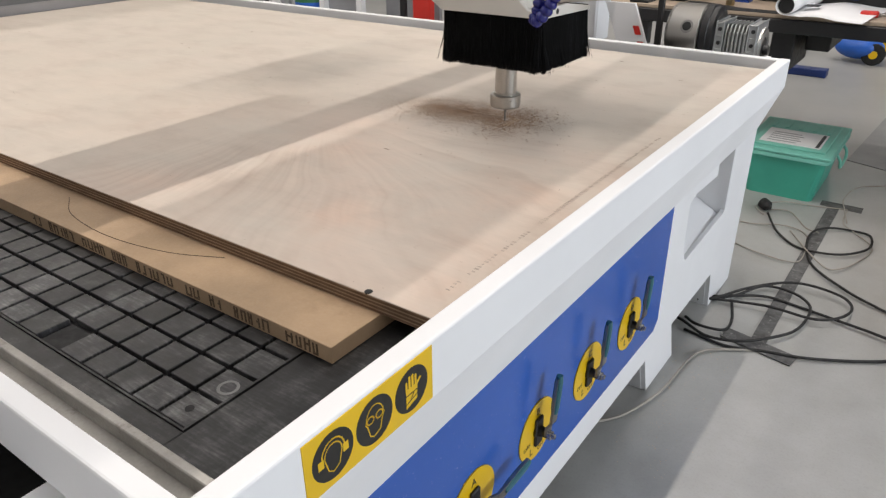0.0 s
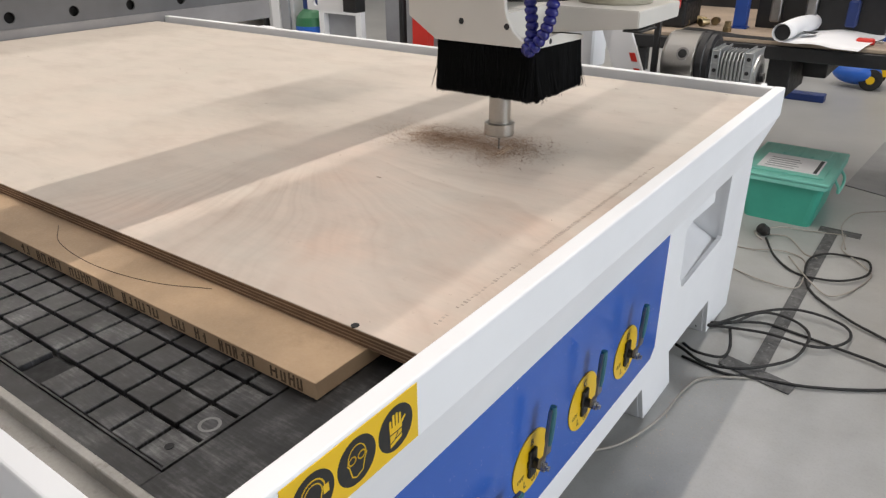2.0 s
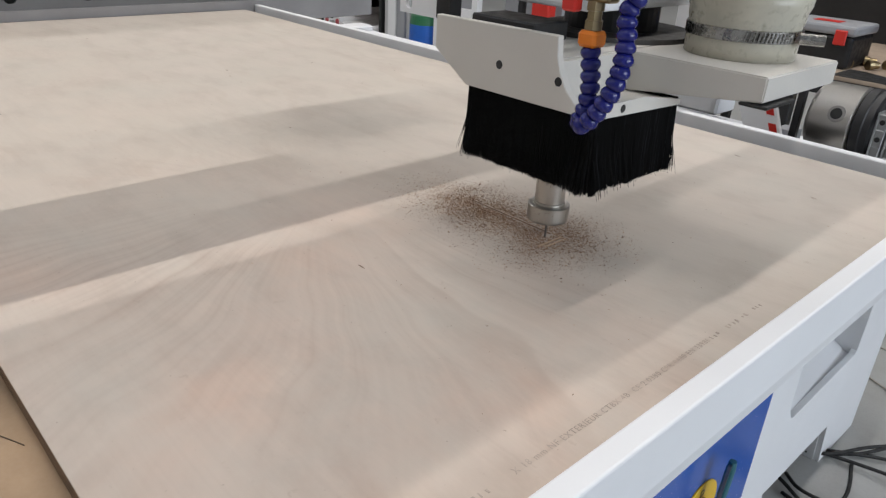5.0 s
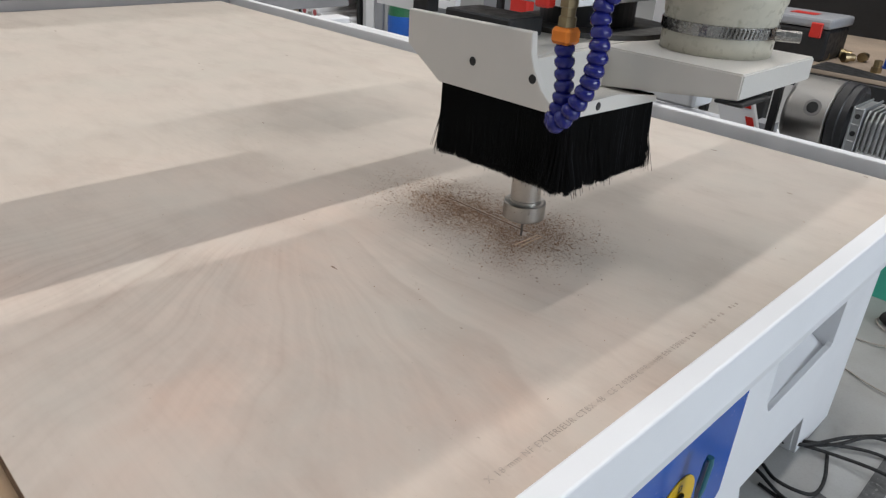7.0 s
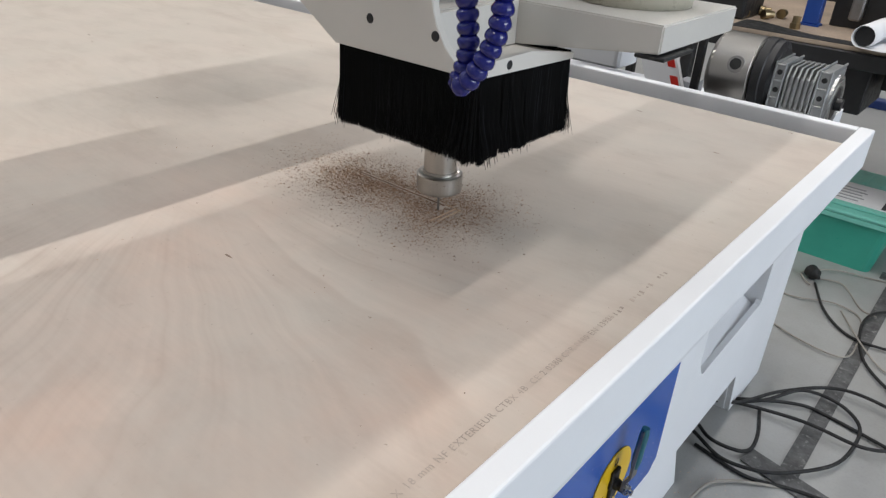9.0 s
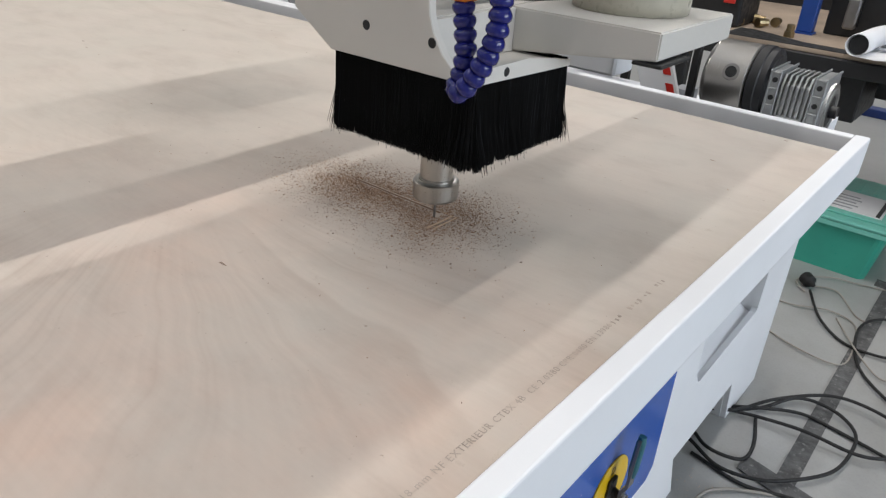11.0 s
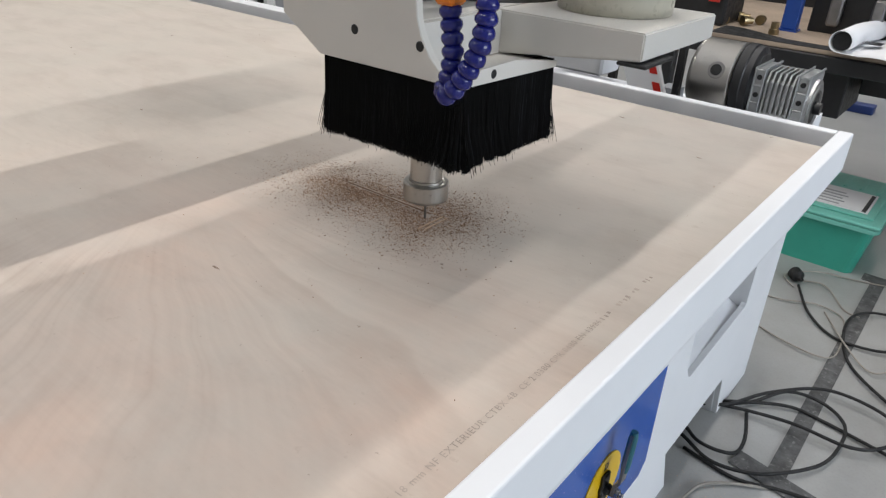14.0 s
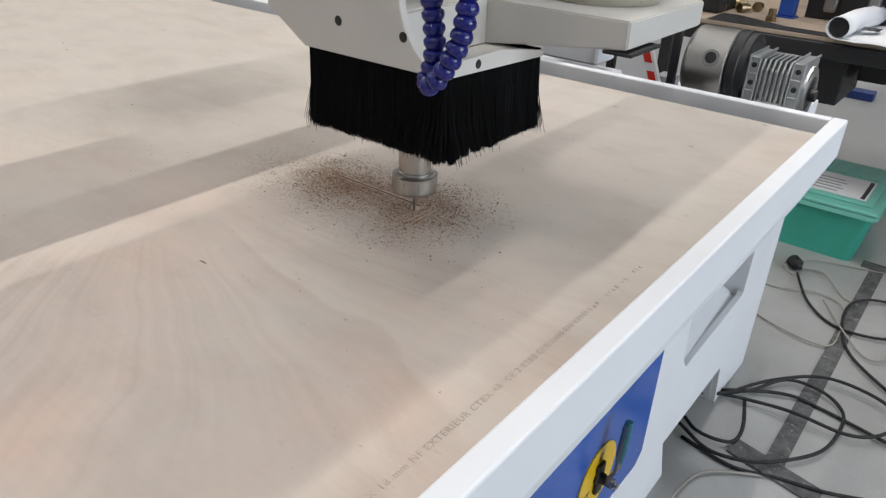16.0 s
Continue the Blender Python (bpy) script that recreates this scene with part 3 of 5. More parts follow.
flat("glove_sign", [(c2 - 0.008, CZ - 0.003), (c2 + 0.0075, CZ - 0.003), (c2 + 0.008, CZ + 0.003), (c2 - 0.0085, CZ + 0.003)], X2, YELLOW, sticker)
for dy, top, w in ((-0.0072, 0.0105, 0.0026), (-0.0030, 0.0145, 0.0028), (0.0012, 0.0145, 0.0028), (0.0054, 0.0125, 0.0026)):
    flat("glove_sign", [(c2 + dy - w / 2, CZ + 0.003), (c2 + dy + w / 2, CZ + 0.003), (c2 + dy + w / 2, CZ + top), (c2 + dy, CZ + top + 0.001), (c2 + dy - w / 2, CZ + top)], X2, YELLOW, sticker)
flat("glove_sign", [(c2 + 0.008, CZ + 0.001), (c2 + 0.013, CZ + 0.006), (c2 + 0.012, CZ + 0.0075), (c2 + 0.007, CZ + 0.0045)], X2, YELLOW, sticker)
flat("glove_sign", [(c2 - 0.008, CZ - 0.017), (c2 + 0.007, CZ - 0.013), (c2 + 0.0072, CZ - 0.0045), (c2 - 0.008, CZ - 0.0045)], X2, YELLOW, sticker)
stroke("glove_fold", [(c2 - 0.008, CZ - 0.012), (c2 + 0.007, CZ - 0.008)], 0.0012, X2 + 0.0003, BLACK_INK, sticker)
stroke("glove_fold", [(c2 - 0.003, CZ - 0.011), (c2 + 0.002, CZ - 0.0045)], 0.0010, X2 + 0.0003, BLACK_INK, sticker)

# grooved end beam seen past the left rim
bm = plate_with_holes(bmesh.new(), [(-0.5, 0.8185), (2.04, 0.8185), (2.04, 1.06), (-0.5, 1.06)], [circle_pts(0.032 + 0.222 * k, 0.855, 0.0185, 24) for k in range(9)], on_x(-2.30), 0.008)
part("end_beam", bm, paint("dark_grey_paint", (0.15, 0.155, 0.165), 0.45, 0.15), router, "dark grey end beam with a row of round holes")
# dark sheet added behind the beam, so that its holes read as shaded
part("hole_shade_sheet", boxed(-2.42, -2.325, -0.5, 2.0, 0.82, 1.06), HOLLOW_SHADE, router)
for y0 in (-0.48, 0.2, 1.44):
    part("end_bracket", boxed(-2.40, -2.2405, y0, y0 + 0.06, 0.60, 0.7375), GREY_PAINT, router)

# ---- sheets on the bed ----
ply = thing("plywood_sheet", "pale dusty plywood sheet with printed edge text", "plywood", at=(0, 0, 0))
bm = boxed(-2.285, -0.030, 0.205, 1.452, 0.770, ZP - 0.0012)
part("core", bm, PLY_EDGE, ply, "brown layered plywood edge")
bm = boxed(-2.285, -0.030, 0.205, 1.452, ZP - 0.0012, ZP, bevel=0.0004)
face = part("face_veneer", bm, PLY, ply, "pale pink-beige veneer face")
INK = paint("stamp_ink", (0.48, 0.40, 0.34), 0.7, 0.3, scale=60)
tm = Matrix(((0, -1, 0, 0), (1, 0, 0, 0), (0, 0, 1, 0), (0, 0, 0, 1)))
lettering("print", "X 18 mm NF EXTERIEUR CTBX 4B  CE 2 0380 CPR 0480 EN 13986", 0.0088, Matrix.Translation((-0.0515, 0.452, ZP + 0.0003)) @ tm, INK, ply, 0.00005, 1.16)
for k in range(26):
    if k in (4, 5, 15, 21):
        continue
    y = 0.258 + k * 0.0066
    part("print_bar", boxed(-0.0566 + 0.0012 * (k % 3 == 1), -0.0516 - 0.0014 * (k % 4 == 2), y, y + 0.0012 + 0.0008 * (k % 3), ZP, ZP + 0.0003), INK, ply)
for k in range(17):
    y = 0.745 + k * 0.0066
    if k in (3, 4, 9, 12, 13):
        continue
    part("print_bar", boxed(-0.0566 + 0.0012 * (k % 3 == 1), -0.0516 - 0.0014 * (k % 4 == 2), y, y + 0.0012 + 0.0008 * (k % 3), ZP, ZP + 0.0003), INK, ply)
bm = bmesh.new()
cyl(bm, (-0.118, 0.209, ZP - 0.001), (-0.118, 0.209, ZP + 0.0006), 0.0045, n=9)
part("knot", bm, BLACK_INK, ply)
KNOT = paint("small_knot", (0.30, 0.21, 0.15), 0.7, 0.4, scale=90)
for k, (kx_, ky_) in enumerate(((-1.332, 0.894), (-1.374, 1.142), (-1.930, 0.782), (-0.906, 0.789), (-1.392, 0.917), (-0.332, 1.353), (-0.106, 1.438), (-0.156, 1.249), (-0.388, 0.562))):
    outline = [(kx_ + (0.0032 + 0.0012 * (k % 3)) * math.cos(a) * (1 + 0.3 * math.sin(3 * a + k)), ky_ + 0.0013 * math.sin(a)) for a in (2 * math.pi * q / 11 for q in range(11))]
    part("knot", prism(bmesh.new(), outline, lambda u, v, w: Vector((u, v, ZP - 0.0004 + w)), 0.0006), KNOT, ply)

mdf = thing("mdf_strip", "brown MDF strip with inked writing on its edge", "board")
bm = boxed(-1.6, -0.100, 0.133, 0.330, 0.7505, 0.7695, bevel=0.0006)
part("strip", bm, MDF, mdf)
rng = random.Random(4)
wx = -0.118
for word in (4, 5, 2, 2, 6, 3, 4, 5, 2):
    for q in range(word):
        w = rng.uniform(0.006, 0.0105)
        bm = bmesh.new()
        lo, hi = 0.7530 + rng.uniform(0, 0.001), 0.7665 + rng.uniform(-0.001, 0.001)
        box(bm, wx - 0.0022, wx, 0.1324, 0.1329, lo, hi)
        if rng.random() < 0.6:
            box(bm, wx - w, wx - w + 0.0022, 0.1324, 0.1329, lo, hi)
        zb = rng.choice((lo, hi - 0.0022, (lo + hi) / 2))
        box(bm, wx - w + 0.0023, wx - 0.0023, 0.1324, 0.1329, zb, zb + 0.0022)
        part("edge_writing", bm, BROWN_INK, mdf)
        wx -= w + rng.uniform(0.003, 0.005)
    wx -= rng.uniform(0.012, 0.02)
bm = bmesh.new()
tube(bm, smooth_line([(-0.66, 0.190, 0.7697), (-0.60, 0.160, 0.7697), (-0.50, 0.150, 0.7697), (-0.40, 0.165, 0.7697), (-0.33, 0.195, 0.7697)], 6), 0.0006, 5)
part("pencil_line", bm, BROWN_INK, mdf)
for sx in (-1.15, -1.9):
    tagged(part("spacer_board", boxed(sx - 0.3, sx + 0.3, 0.34, 1.43, 0.7505, 0.7695), MDF), "brown MDF board under the plywood", "board", "boards under the plywood")
tagged(part("spacer_board", boxed(-0.75, -0.12, 0.34, 1.43, 0.7505, 0.7695), MDF), "brown MDF board under the plywood", "board", "boards under the plywood")

# ---- gantry and head ----
gantry = thing("gantry", "white gantry beam across the router bed", "gantry")
# beam is out of view; its section is set by the bands it casts
part("beam", boxed(-0.5625, -0.50, -0.42, 1.84, 1.13, 1.38, bevel=0.006), WHITE, gantry)
# unseen tray and bracketed box, added to block lamps and shade the sheet
part("shade_tray", boxed(-0.712, -0.563, -0.42, 0.75, 1.175, 1.25, bevel=0.003), WHITE, gantry, "unseen white tray added along the beam to cast shade")
part("shade_box", boxed(-0.857, -0.690, 0.73, 1.10, 1.40, 1.50, bevel=0.004), WHITE, gantry)
part("shade_box_bracket", boxed(-0.80, -0.563, 0.90, 0.96, 1.36, 1.3995, bevel=0.003), WHITE, gantry)
for y0, y1 in ((-0.50, -0.42), (1.84, 1.94)):
    part("leg_plate", boxed(-0.78, -0.44 if y0 < 0 else -0.62, y0, y1, 0.722, 1.129, bevel=0.006), WHITE, gantry)
bm = plate_with_holes(bmesh.new(), [(-1.70, 0.845), (-1.52, 0.845), (-1.52, 1.13), (-1.70, 1.13)], [circle_pts(-1.655, 0.875, 0.016, 20)], lambda u, v, w: Vector((u, 1.70 + w, v)), 0.012)
part("foot_plate", bm, WHITE, gantry)
part("limit_box", boxed(-1.515, -1.45, 1.69, 1.74, 0.848, 1.13, bevel=0.003), BLACK_METAL, gantry)
part("foot_arm", boxed(-1.70, -0.563, 1.7125, 1.80, 1.131, 1.20), WHITE, gantry)

HX, HY = -0.315, 0.803
head = thing("spindle_head", "off-white spindle head with black brush dust shoe", "spindle", at=(0.002, -0.006, 0))
bm = bmesh.new()
lathe(bm, (HX, HY, ZP + 0.026), (0, 0, 1), [(0, 0.012), (0.0002, 0.0235), (0.0015, 0.0255), (0.004, 0.026), (0.021, 0.026), (0.0225, 0.0245), (0.0228, 0.0200), (0.0255, 0.0200), (0.0258, 0.0185), (0.07, 0.0185)], 40)
part("collet_nut", bm, NUT_STEEL, head, "bright steel collet nut and shaft", smooth=False)
bm = bmesh.new()
lathe(bm, (HX, HY, ZP - 0.004), (0, 0, 1), [(0, 0.0006), (0.004, 0.0014), (0.020, 0.0014), (0.023, 0.003), (0.031, 0.003)], 12)
part("cutter", bm, STEEL_DARK, head)
# brush skirt: backing walls with many single bristles over them
SX0, SX1, SY0, SY1 = -0.376, -0.205, 0.714, 0.862
bm = bmesh.new()
for d in ((SX0, SX1, SY0, SY0 + 0.012), (SX0, SX1, SY1 - 0.012, SY1), (SX0, SX0 + 0.012, SY0 + 0.0125, SY1 - 0.0125), (SX1 - 0.012, SX1, SY0 + 0.0125, SY1 - 0.0125)):
    box(bm, d[0] + 0.001, d[1] - 0.001, d[2] + 0.001, d[3] - 0.001, 0.918, 0.984)
part("brush_core", bm, BRISTLE, head)
rng = random.Random(11)
verts, faces = [], []


def bristle_at(x, y, nx, ny, length, lean):
    w = 0.00055
    tx, ty = -ny, nx
    k = len(verts)
    dx, dy = nx * lean + tx * rng.uniform(-0.003, 0.003), ny * lean + ty * rng.uniform(-0.003, 0.003)
    zt = 0.985
    for f, ww in ((0.0, w), (0.55, w), (1.0, w * 0.4)):
        cx, cy, cz = x + dx * f * f, y + dy * f * f, zt - length * f
        verts.extend([(cx - tx * ww, cy - ty * ww, cz), (cx + tx * ww, cy + ty * ww, cz), (cx + nx * ww, cy + ny * ww, cz)])
    for a in (0, 3):
        for p, q in ((0, 1), (1, 2), (2, 0)):
            faces.append((k + a + p, k + a + q, k + a + q + 3, k + a + p + 3))


for (x0, y0, x1, y1, nx, ny, cnt) in ((SX0, SY0, SX1, SY0, 0, -1, 3000), (SX1, SY0, SX1, SY1, 1, 0, 3000), (SX0, SY0, SX0, SY1, -1, 0, 1500), (SX0, SY1, SX1, SY1, 0, 1, 500)):
    for k in range(cnt):
        f = rng.random()
        if nx == 1 and abs(f - 0.24) < 0.012:
            continue
        depth = rng.uniform(0, 0.003)
        ln = 0.0815 + 0.003 * noise.noise((f * 9, nx * 5.0, ny * 3.0)) + rng.uniform(-0.0035, 0.0025)
        edge = max(0, 1 - min(f, 1 - f) / 0.08)
        bristle_at(x0 + (x1 - x0) * f + nx * depth, y0 + (y1 - y0) * f + ny * depth, nx, ny, ln, rng.uniform(0, 0.003) + (rng.random() < 0.012 + 0.06 * edge) * rng.uniform(0, 0.014) + 0.004 * edge)
for cx, cy, ax, ay in ((SX1, SY0, 1, -1), (SX0, SY0, -1, -1), (SX1, SY1, 1, 1)):
    for k in range(260):
        a = rng.random() * math.pi / 2
        nx, ny = ax * math.cos(a), ay * math.sin(a)
        q = rng.uniform(-0.004, 0.003)
        bristle_at(cx + nx * q, cy + ny * q, nx, ny, 0.0795 + rng.uniform(-0.005, 0.003), rng.uniform(0, 0.003) + (rng.random() < 0.04) * 0.007)
me = bpy.data.meshes.new("bristles")
me.from_pydata(verts, [], faces)
me.materials.append(BRISTLE)
ob = new("bristles", me)
ob.parent = head
tagged(ob, "ragged black nylon bristles", kind="stuff")

# shoe: front plate with chamfered corner, right plate, top deck, arm for the hose
fy = 0.705
outline = [(-0.431, 1.052), (-0.431, 1.015), (-0.3785, 0.982), (-0.203, 0.982), (-0.2035, 0.989), (-0.2245, 0.993), (-0.236, 1.003), (-0.247, 1.020), (-0.252, 1.034), (-0.254, 1.054)]
bm = prism(bmesh.new(), outline, lambda u, v, w: Vector((u, fy + w, v)), 0.009)
bmesh.ops.bevel(bm, geom=bm.edges[:], offset=0.0009, segments=1, affect="EDGES")
part("front_plate", bm, CREAM, head)
bm = prism(bmesh.new(), [(0.7145, 0.982), (0.864, 0.9775), (0.864, 0.9835), (0.785, 0.9955), (0.7145, 0.9945)], lambda u, v, w: Vector((SX1 + 0.006 - w, u, v)), 0.006)
part("side_strip", bm, CREAM, head)
for bx, bz in ((-0.329, 1.013), (-0.248, 1.0105)):
    bm = bmesh.new()
    lathe(bm, (bx, fy - 0.0006, bz), (0, 1, 0), [(0, 0.0040), (0.001, 0.0052), (0.003, 0.0052)], 16)
    part("screw", bm, BLACK_METAL, head)
bm = bmesh.new()
lathe(bm, (SX1 + 0.0066, 0.752, 0.988), (-1, 0, 0), [(0, 0.0036), (0.001, 0.0048), (0.003, 0.0048)], 16)
part("screw", bm, BLACK_METAL, head)
# arm
deck = [(-0.4295, 1.028), (-0.4295, 1.0165), (-0.379, 0.986), (-0.2645, 0.986), (-0.2645, 1.028)]
bm = prism(bmesh.new(), deck, lambda u, v, w: Vector((u, 0.7145 + w, v)), 0.33)
bmesh.ops.bevel(bm, geom=bm.edges[:], offset=0.0015, segments=2, affect="EDGES")
part("deck", bm, CREAM, head)
bm = prism(bmesh.new(), [(-0.2640, 1.028), (-0.100, 1.028), (-0.100, 1.0025), (-0.2640, 0.984)], lambda u, v, w: Vector((u, 0.842 + w, v)), 0.177)
bmesh.ops.bevel(bm, geom=bm.edges[:], offset=0.0015, segments=2, affect="EDGES")
part("hose_arm", bm, CREAM, head, "off-white flat hose arm, chipped at its corner")
bm = bmesh.new()
box(bm, -0.372, -0.207, 0.718, 0.858, 0.975, 0.984)
part("shoe_body", bm, CREAM, head)
part("shoe_wall", boxed(-0.2638, -0.256, 0.7145, 0.8415, 0.985, 1.0275), CREAM, head)
bm = bmesh.new()
cyl(bm, (-0.350, 0.945, 1.0282), (-0.350, 0.945, 1.034), 0.098, n=48)
part("rubber_ring", bm, paint("dark_grey_rubber", (0.06, 0.058, 0.055), 0.6, 0.2), head, "dark grey rubber ring")
bm = bmesh.new()
box(bm, -0.435, -0.335, 0.765, 0.825, 1.0285, 1.050, 0.002)
part("slide_block", bm, BLACK_METAL, head)
bm = bmesh.new()
box(bm, -0.476, -0.284, 0.800, 1.10, 1.066, 1.40, 0.006, 2)
part("carriage_plate", bm, WHITE, head)
part("valve_bracket", boxed(-0.30, -0.185, 0.6885, 0.7995, 1.1235, 1.137, bevel=0.002), STEEL_DARK, head)
bm = bmesh.new()
cyl(bm, (-0.36, 0.945, 1.0342), (-0.36, 0.945, 1.0658), 0.06, n=40)
part("spindle_neck", bm, BLACK_METAL, head)
part("carriage_bracket", boxed(-0.4995, -0.4765, 0.80, 1.02, 1.14, 1.40, bevel=0.003), WHITE, head)
# dust hose with clamp
hx, hy = -0.184, 0.946
bm = bmesh.new()
prof = [(0.0, 0.060), (0.018, 0.0605), (0.034, 0.060), (0.040, 0.0615)]
for k in range(14):
    prof += [(0.048 + k * 0.026, 0.0620), (0.056 + k * 0.026, 0.0650), (0.066 + k * 0.026, 0.0655), (0.070 + k * 0.026, 0.0615)]
lathe(bm, (hx, hy, 1.0285), (0, 0, 1), prof, 48)
part("dust_hose", bm, HOSE_CLEAR, head, "dusty translucent ribbed dust hose", smooth=True)
bm = bmesh.new()
lathe(bm, (hx, hy, 1.0485), (0, 0, 1), [(0, 0.0608), (0.0005, 0.0623), (0.0125, 0.0623), (0.013, 0.0608)], 48)
part("hose_clamp", bm, STEEL, head, "bright steel worm-drive hose clamp", smooth=False)
bm = bmesh.new()
a = math.radians(-62)
for k in range(13):
    b = a + math.radians(4.0 * k)
    cyl(bm, (hx + 0.0633 * math.cos(b), hy + 0.0633 * math.sin(b), 1.0500), (hx + 0.0633 * math.cos(b + 0.03), hy + 0.0633 * math.sin(b + 0.03), 1.0600), 0.0016, n=6)
b = a + math.radians(55)
cyl(bm, (hx + 0.0665 * math.cos(b), hy + 0.0665 * math.sin(b), 1.055), (hx + 0.0665 * math.cos(b) + 0.022, hy + 0.0665 * math.sin(b) + 0.012, 1.055), 0.006, n=8)
part("clamp_screw", bm, STEEL, head)
# coolant hose: jointed blue segments from the brass fitting
bm = bmesh.new()
box(bm, -0.222, -0.178, 0.672, 0.688, 1.094, 1.123, 0.002)
part("valve_block", bm, BRASS, head, "brass coolant valve block")
bm = bmesh.new()
lathe(bm, (-0.197, 0.680, 1.070), (0, 0, 1), [(0, 0.0085), (0.008, 0.0085), (0.0085, 0.0070), (0.016, 0.0070), (0.0165, 0.0085), (0.0245, 0.0085)], 6)
part("brass_nipple", bm, BRASS, head)
part("valve_tap", boxed(-0.224, -0.208, 0.664, 0.676, 1.084, 1.100, bevel=0.002), RED, head, "small orange-red tap")
part("orange_collar", boxed(-0.207, -0.187, 0.670, 0.690, 1.055, 1.0695, bevel=0.003), ORANGE, head)
line = smooth_line([(-0.197, 0.680, 1.055), (-0.194, 0.680, 1.036), (-0.191, 0.679, 1.014), (-0.193, 0.677, 0.995), (-0.196, 0.674, 0.985), (-0.186, 0.672, 0.988), (-0.174, 0.673, 1.003), (-0.164, 0.676, 1.024), (-0.160, 0.678, 1.046), (-0.161, 0.680, 1.066), (-0.164, 0.682, 1.090), (-0.155, 0.690, 1.115), (-0.165, 0.71, 1.16), (-0.20, 0.745, 1.21), (-0.25, 0.773, 1.25)], 14)
total = [0.0]
for p, q in zip(line, line[1:]):
    total.append(total[-1] + (q - p).length)
pitch = 0.0105
seg = 0
while (seg + 1) * pitch < total[-1]:
    pts = []
    for j in range(6):
        s = (seg + j / 5) * pitch
        i = min(max(k for k in range(len(total)) if total[k] <= s), len(line) - 2)
        f = (s - total[i]) / max(total[i + 1] - total[i], 1e-6)
        pts.append(line[i].lerp(line[i + 1], f))
    bm = bmesh.new()
    tube(bm, pts, lambda f: (0.0070, 0.0090, 0.0094, 0.0091, 0.0080, 0.0066)[round(f * 5)], 16)
    part("hose_segment", bm, HOSE_BLUE, head, smooth=True)
    seg += 1

bm = bmesh.new()
box(bm, -0.124, -0.094, 0.841, 0.907, 0.9965, 1.000, 0.001)
part("gasket_strip", bm, RUBBER, head, "torn black rubber gasket under the arm")

# ---- chips and the cut on the sheet ----
rng = random.Random(21)
verts, faces = [], []


def chip(x, y, z, s):
    a = rng.uniform(0, math.pi)
    c, q = math.cos(a) * s, math.sin(a) * s
    w = rng.uniform(0.25, 0.6)
    h = s * rng.uniform(0.2, 0.7)
    k = len(verts)
    verts.extend([(x - c, y - q, z), (x + q * w, y - c * w, z), (x + c, y + q, z + h * rng.random()), (x - q * w, y + c * w, z), (x, y, z + h)])
    faces.extend([(k, k + 1, k + 4), (k + 1, k + 2, k + 4), (k + 2, k + 3, k + 4), (k + 3, k, k + 4)])


n = 0
while n < 36000:
    if rng.random() < 0.72:
        x, y = rng.gauss(-0.415, 0.062), rng.gauss(0.800, 0.036)
    else:
        x, y = rng.gauss(-0.300, 0.034), rng.gauss(0.802, 0.042)
    if not (-0.60 < x < -0.16 and 0.66 < y < 0.95) or noise.noise((x * 28, y * 28, 3.0)) < rng.uniform(-1.2, 0.2):
        continue
    if (x + 0.315) ** 2 + (y - 0.803) ** 2 < 0.00003 or (-0.458 < x < -0.31 and abs(y - 0.811) < 0.0032):
        continue
    chip(x, y, ZP + 0.0002, rng.uniform(0.0003, 0.0008) + (rng.random() < 0.12) * rng.uniform(0, 0.0011))
    n += 1
for k in range(110):
    chip(rng.uniform(-0.75, -0.08), rng.uniform(0.45, 1.2), ZP + 0.0002, rng.uniform(0.0005, 0.0014))
for k in range(20):
    chip(rng.uniform(-1.3, -0.06), rng.uniform(0.3, 1.4), ZP + 0.0002, rng.uniform(0.0007, 0.0018))
me = bpy.data.meshes.new("wood_chips")
me.from_pydata(verts, [], faces)
me.materials.append(CHIPS)
tagged(new("wood_chips", me), "scattered reddish-brown router chips on the plywood", "wood chips", kind="stuff")
verts, faces = [], []
for k in range(260):
    chip(rng.gauss(-0.06, 0.05), rng.uniform(0.95, 1.52), 0.0003, rng.uniform(0.0006, 0.0022))
me = bpy.data.meshes.new("floor_sawdust")
me.from_pydata(verts, [], faces)
me.materials.append(PALE_WOOD)
tagged(new("floor_sawdust", me), "scattered wood crumbs on the floor by the machine", "sawdust", kind="stuff")
CUT = paint("cut_groove", (0.20, 0.11, 0.06), 0.8, 0.3, scale=60)
bm = bmesh.new()
box(bm, -0.459, -0.315, 0.8095, 0.8125, ZP + 0.0001, ZP + 0.0004)
part("cut_line", bm, CUT, ply, "freshly routed brown cut line")
bm = bmesh.new()
box(bm, -0.3005, -0.2985, 0.768, 0.8125, ZP + 0.0001, ZP + 0.0012)
box(bm, -0.2940, -0.2925, 0.772, 0.8125, ZP + 0.0001, ZP + 0.0010)
box(bm, -0.315, -0.292, 0.8128, 0.8142, ZP + 0.0001, ZP + 0.0008)
part("cut_burr", bm, PALE_WOOD, ply, "pale raised burr along the fresh cut")

# ---- rotary axis behind the far rim ----
rot = thing("rotary_axis", "steel chuck with finned aluminium gearbox behind the table", "rotary axis")
AY, AZ = 1.775, 0.795
bm = bmesh.new()
lathe(bm, (-0.362, AY, AZ), (1, 0, 0), [(0, 0.060), (0.001, 0.066), (0.006, 0.073), (0.012, 0.0755), (0.088, 0.0755), (0.092, 0.072)], 96)
chuck = part("chuck", bm, NUT_STEEL, rot, "bright turned steel chuck")
ang = math.radians(20)
kx, ky, kz = -0.302, AY - 0.0752 * math.cos(ang), AZ + 0.0752 * math.sin(ang)
bm = bmesh.new()
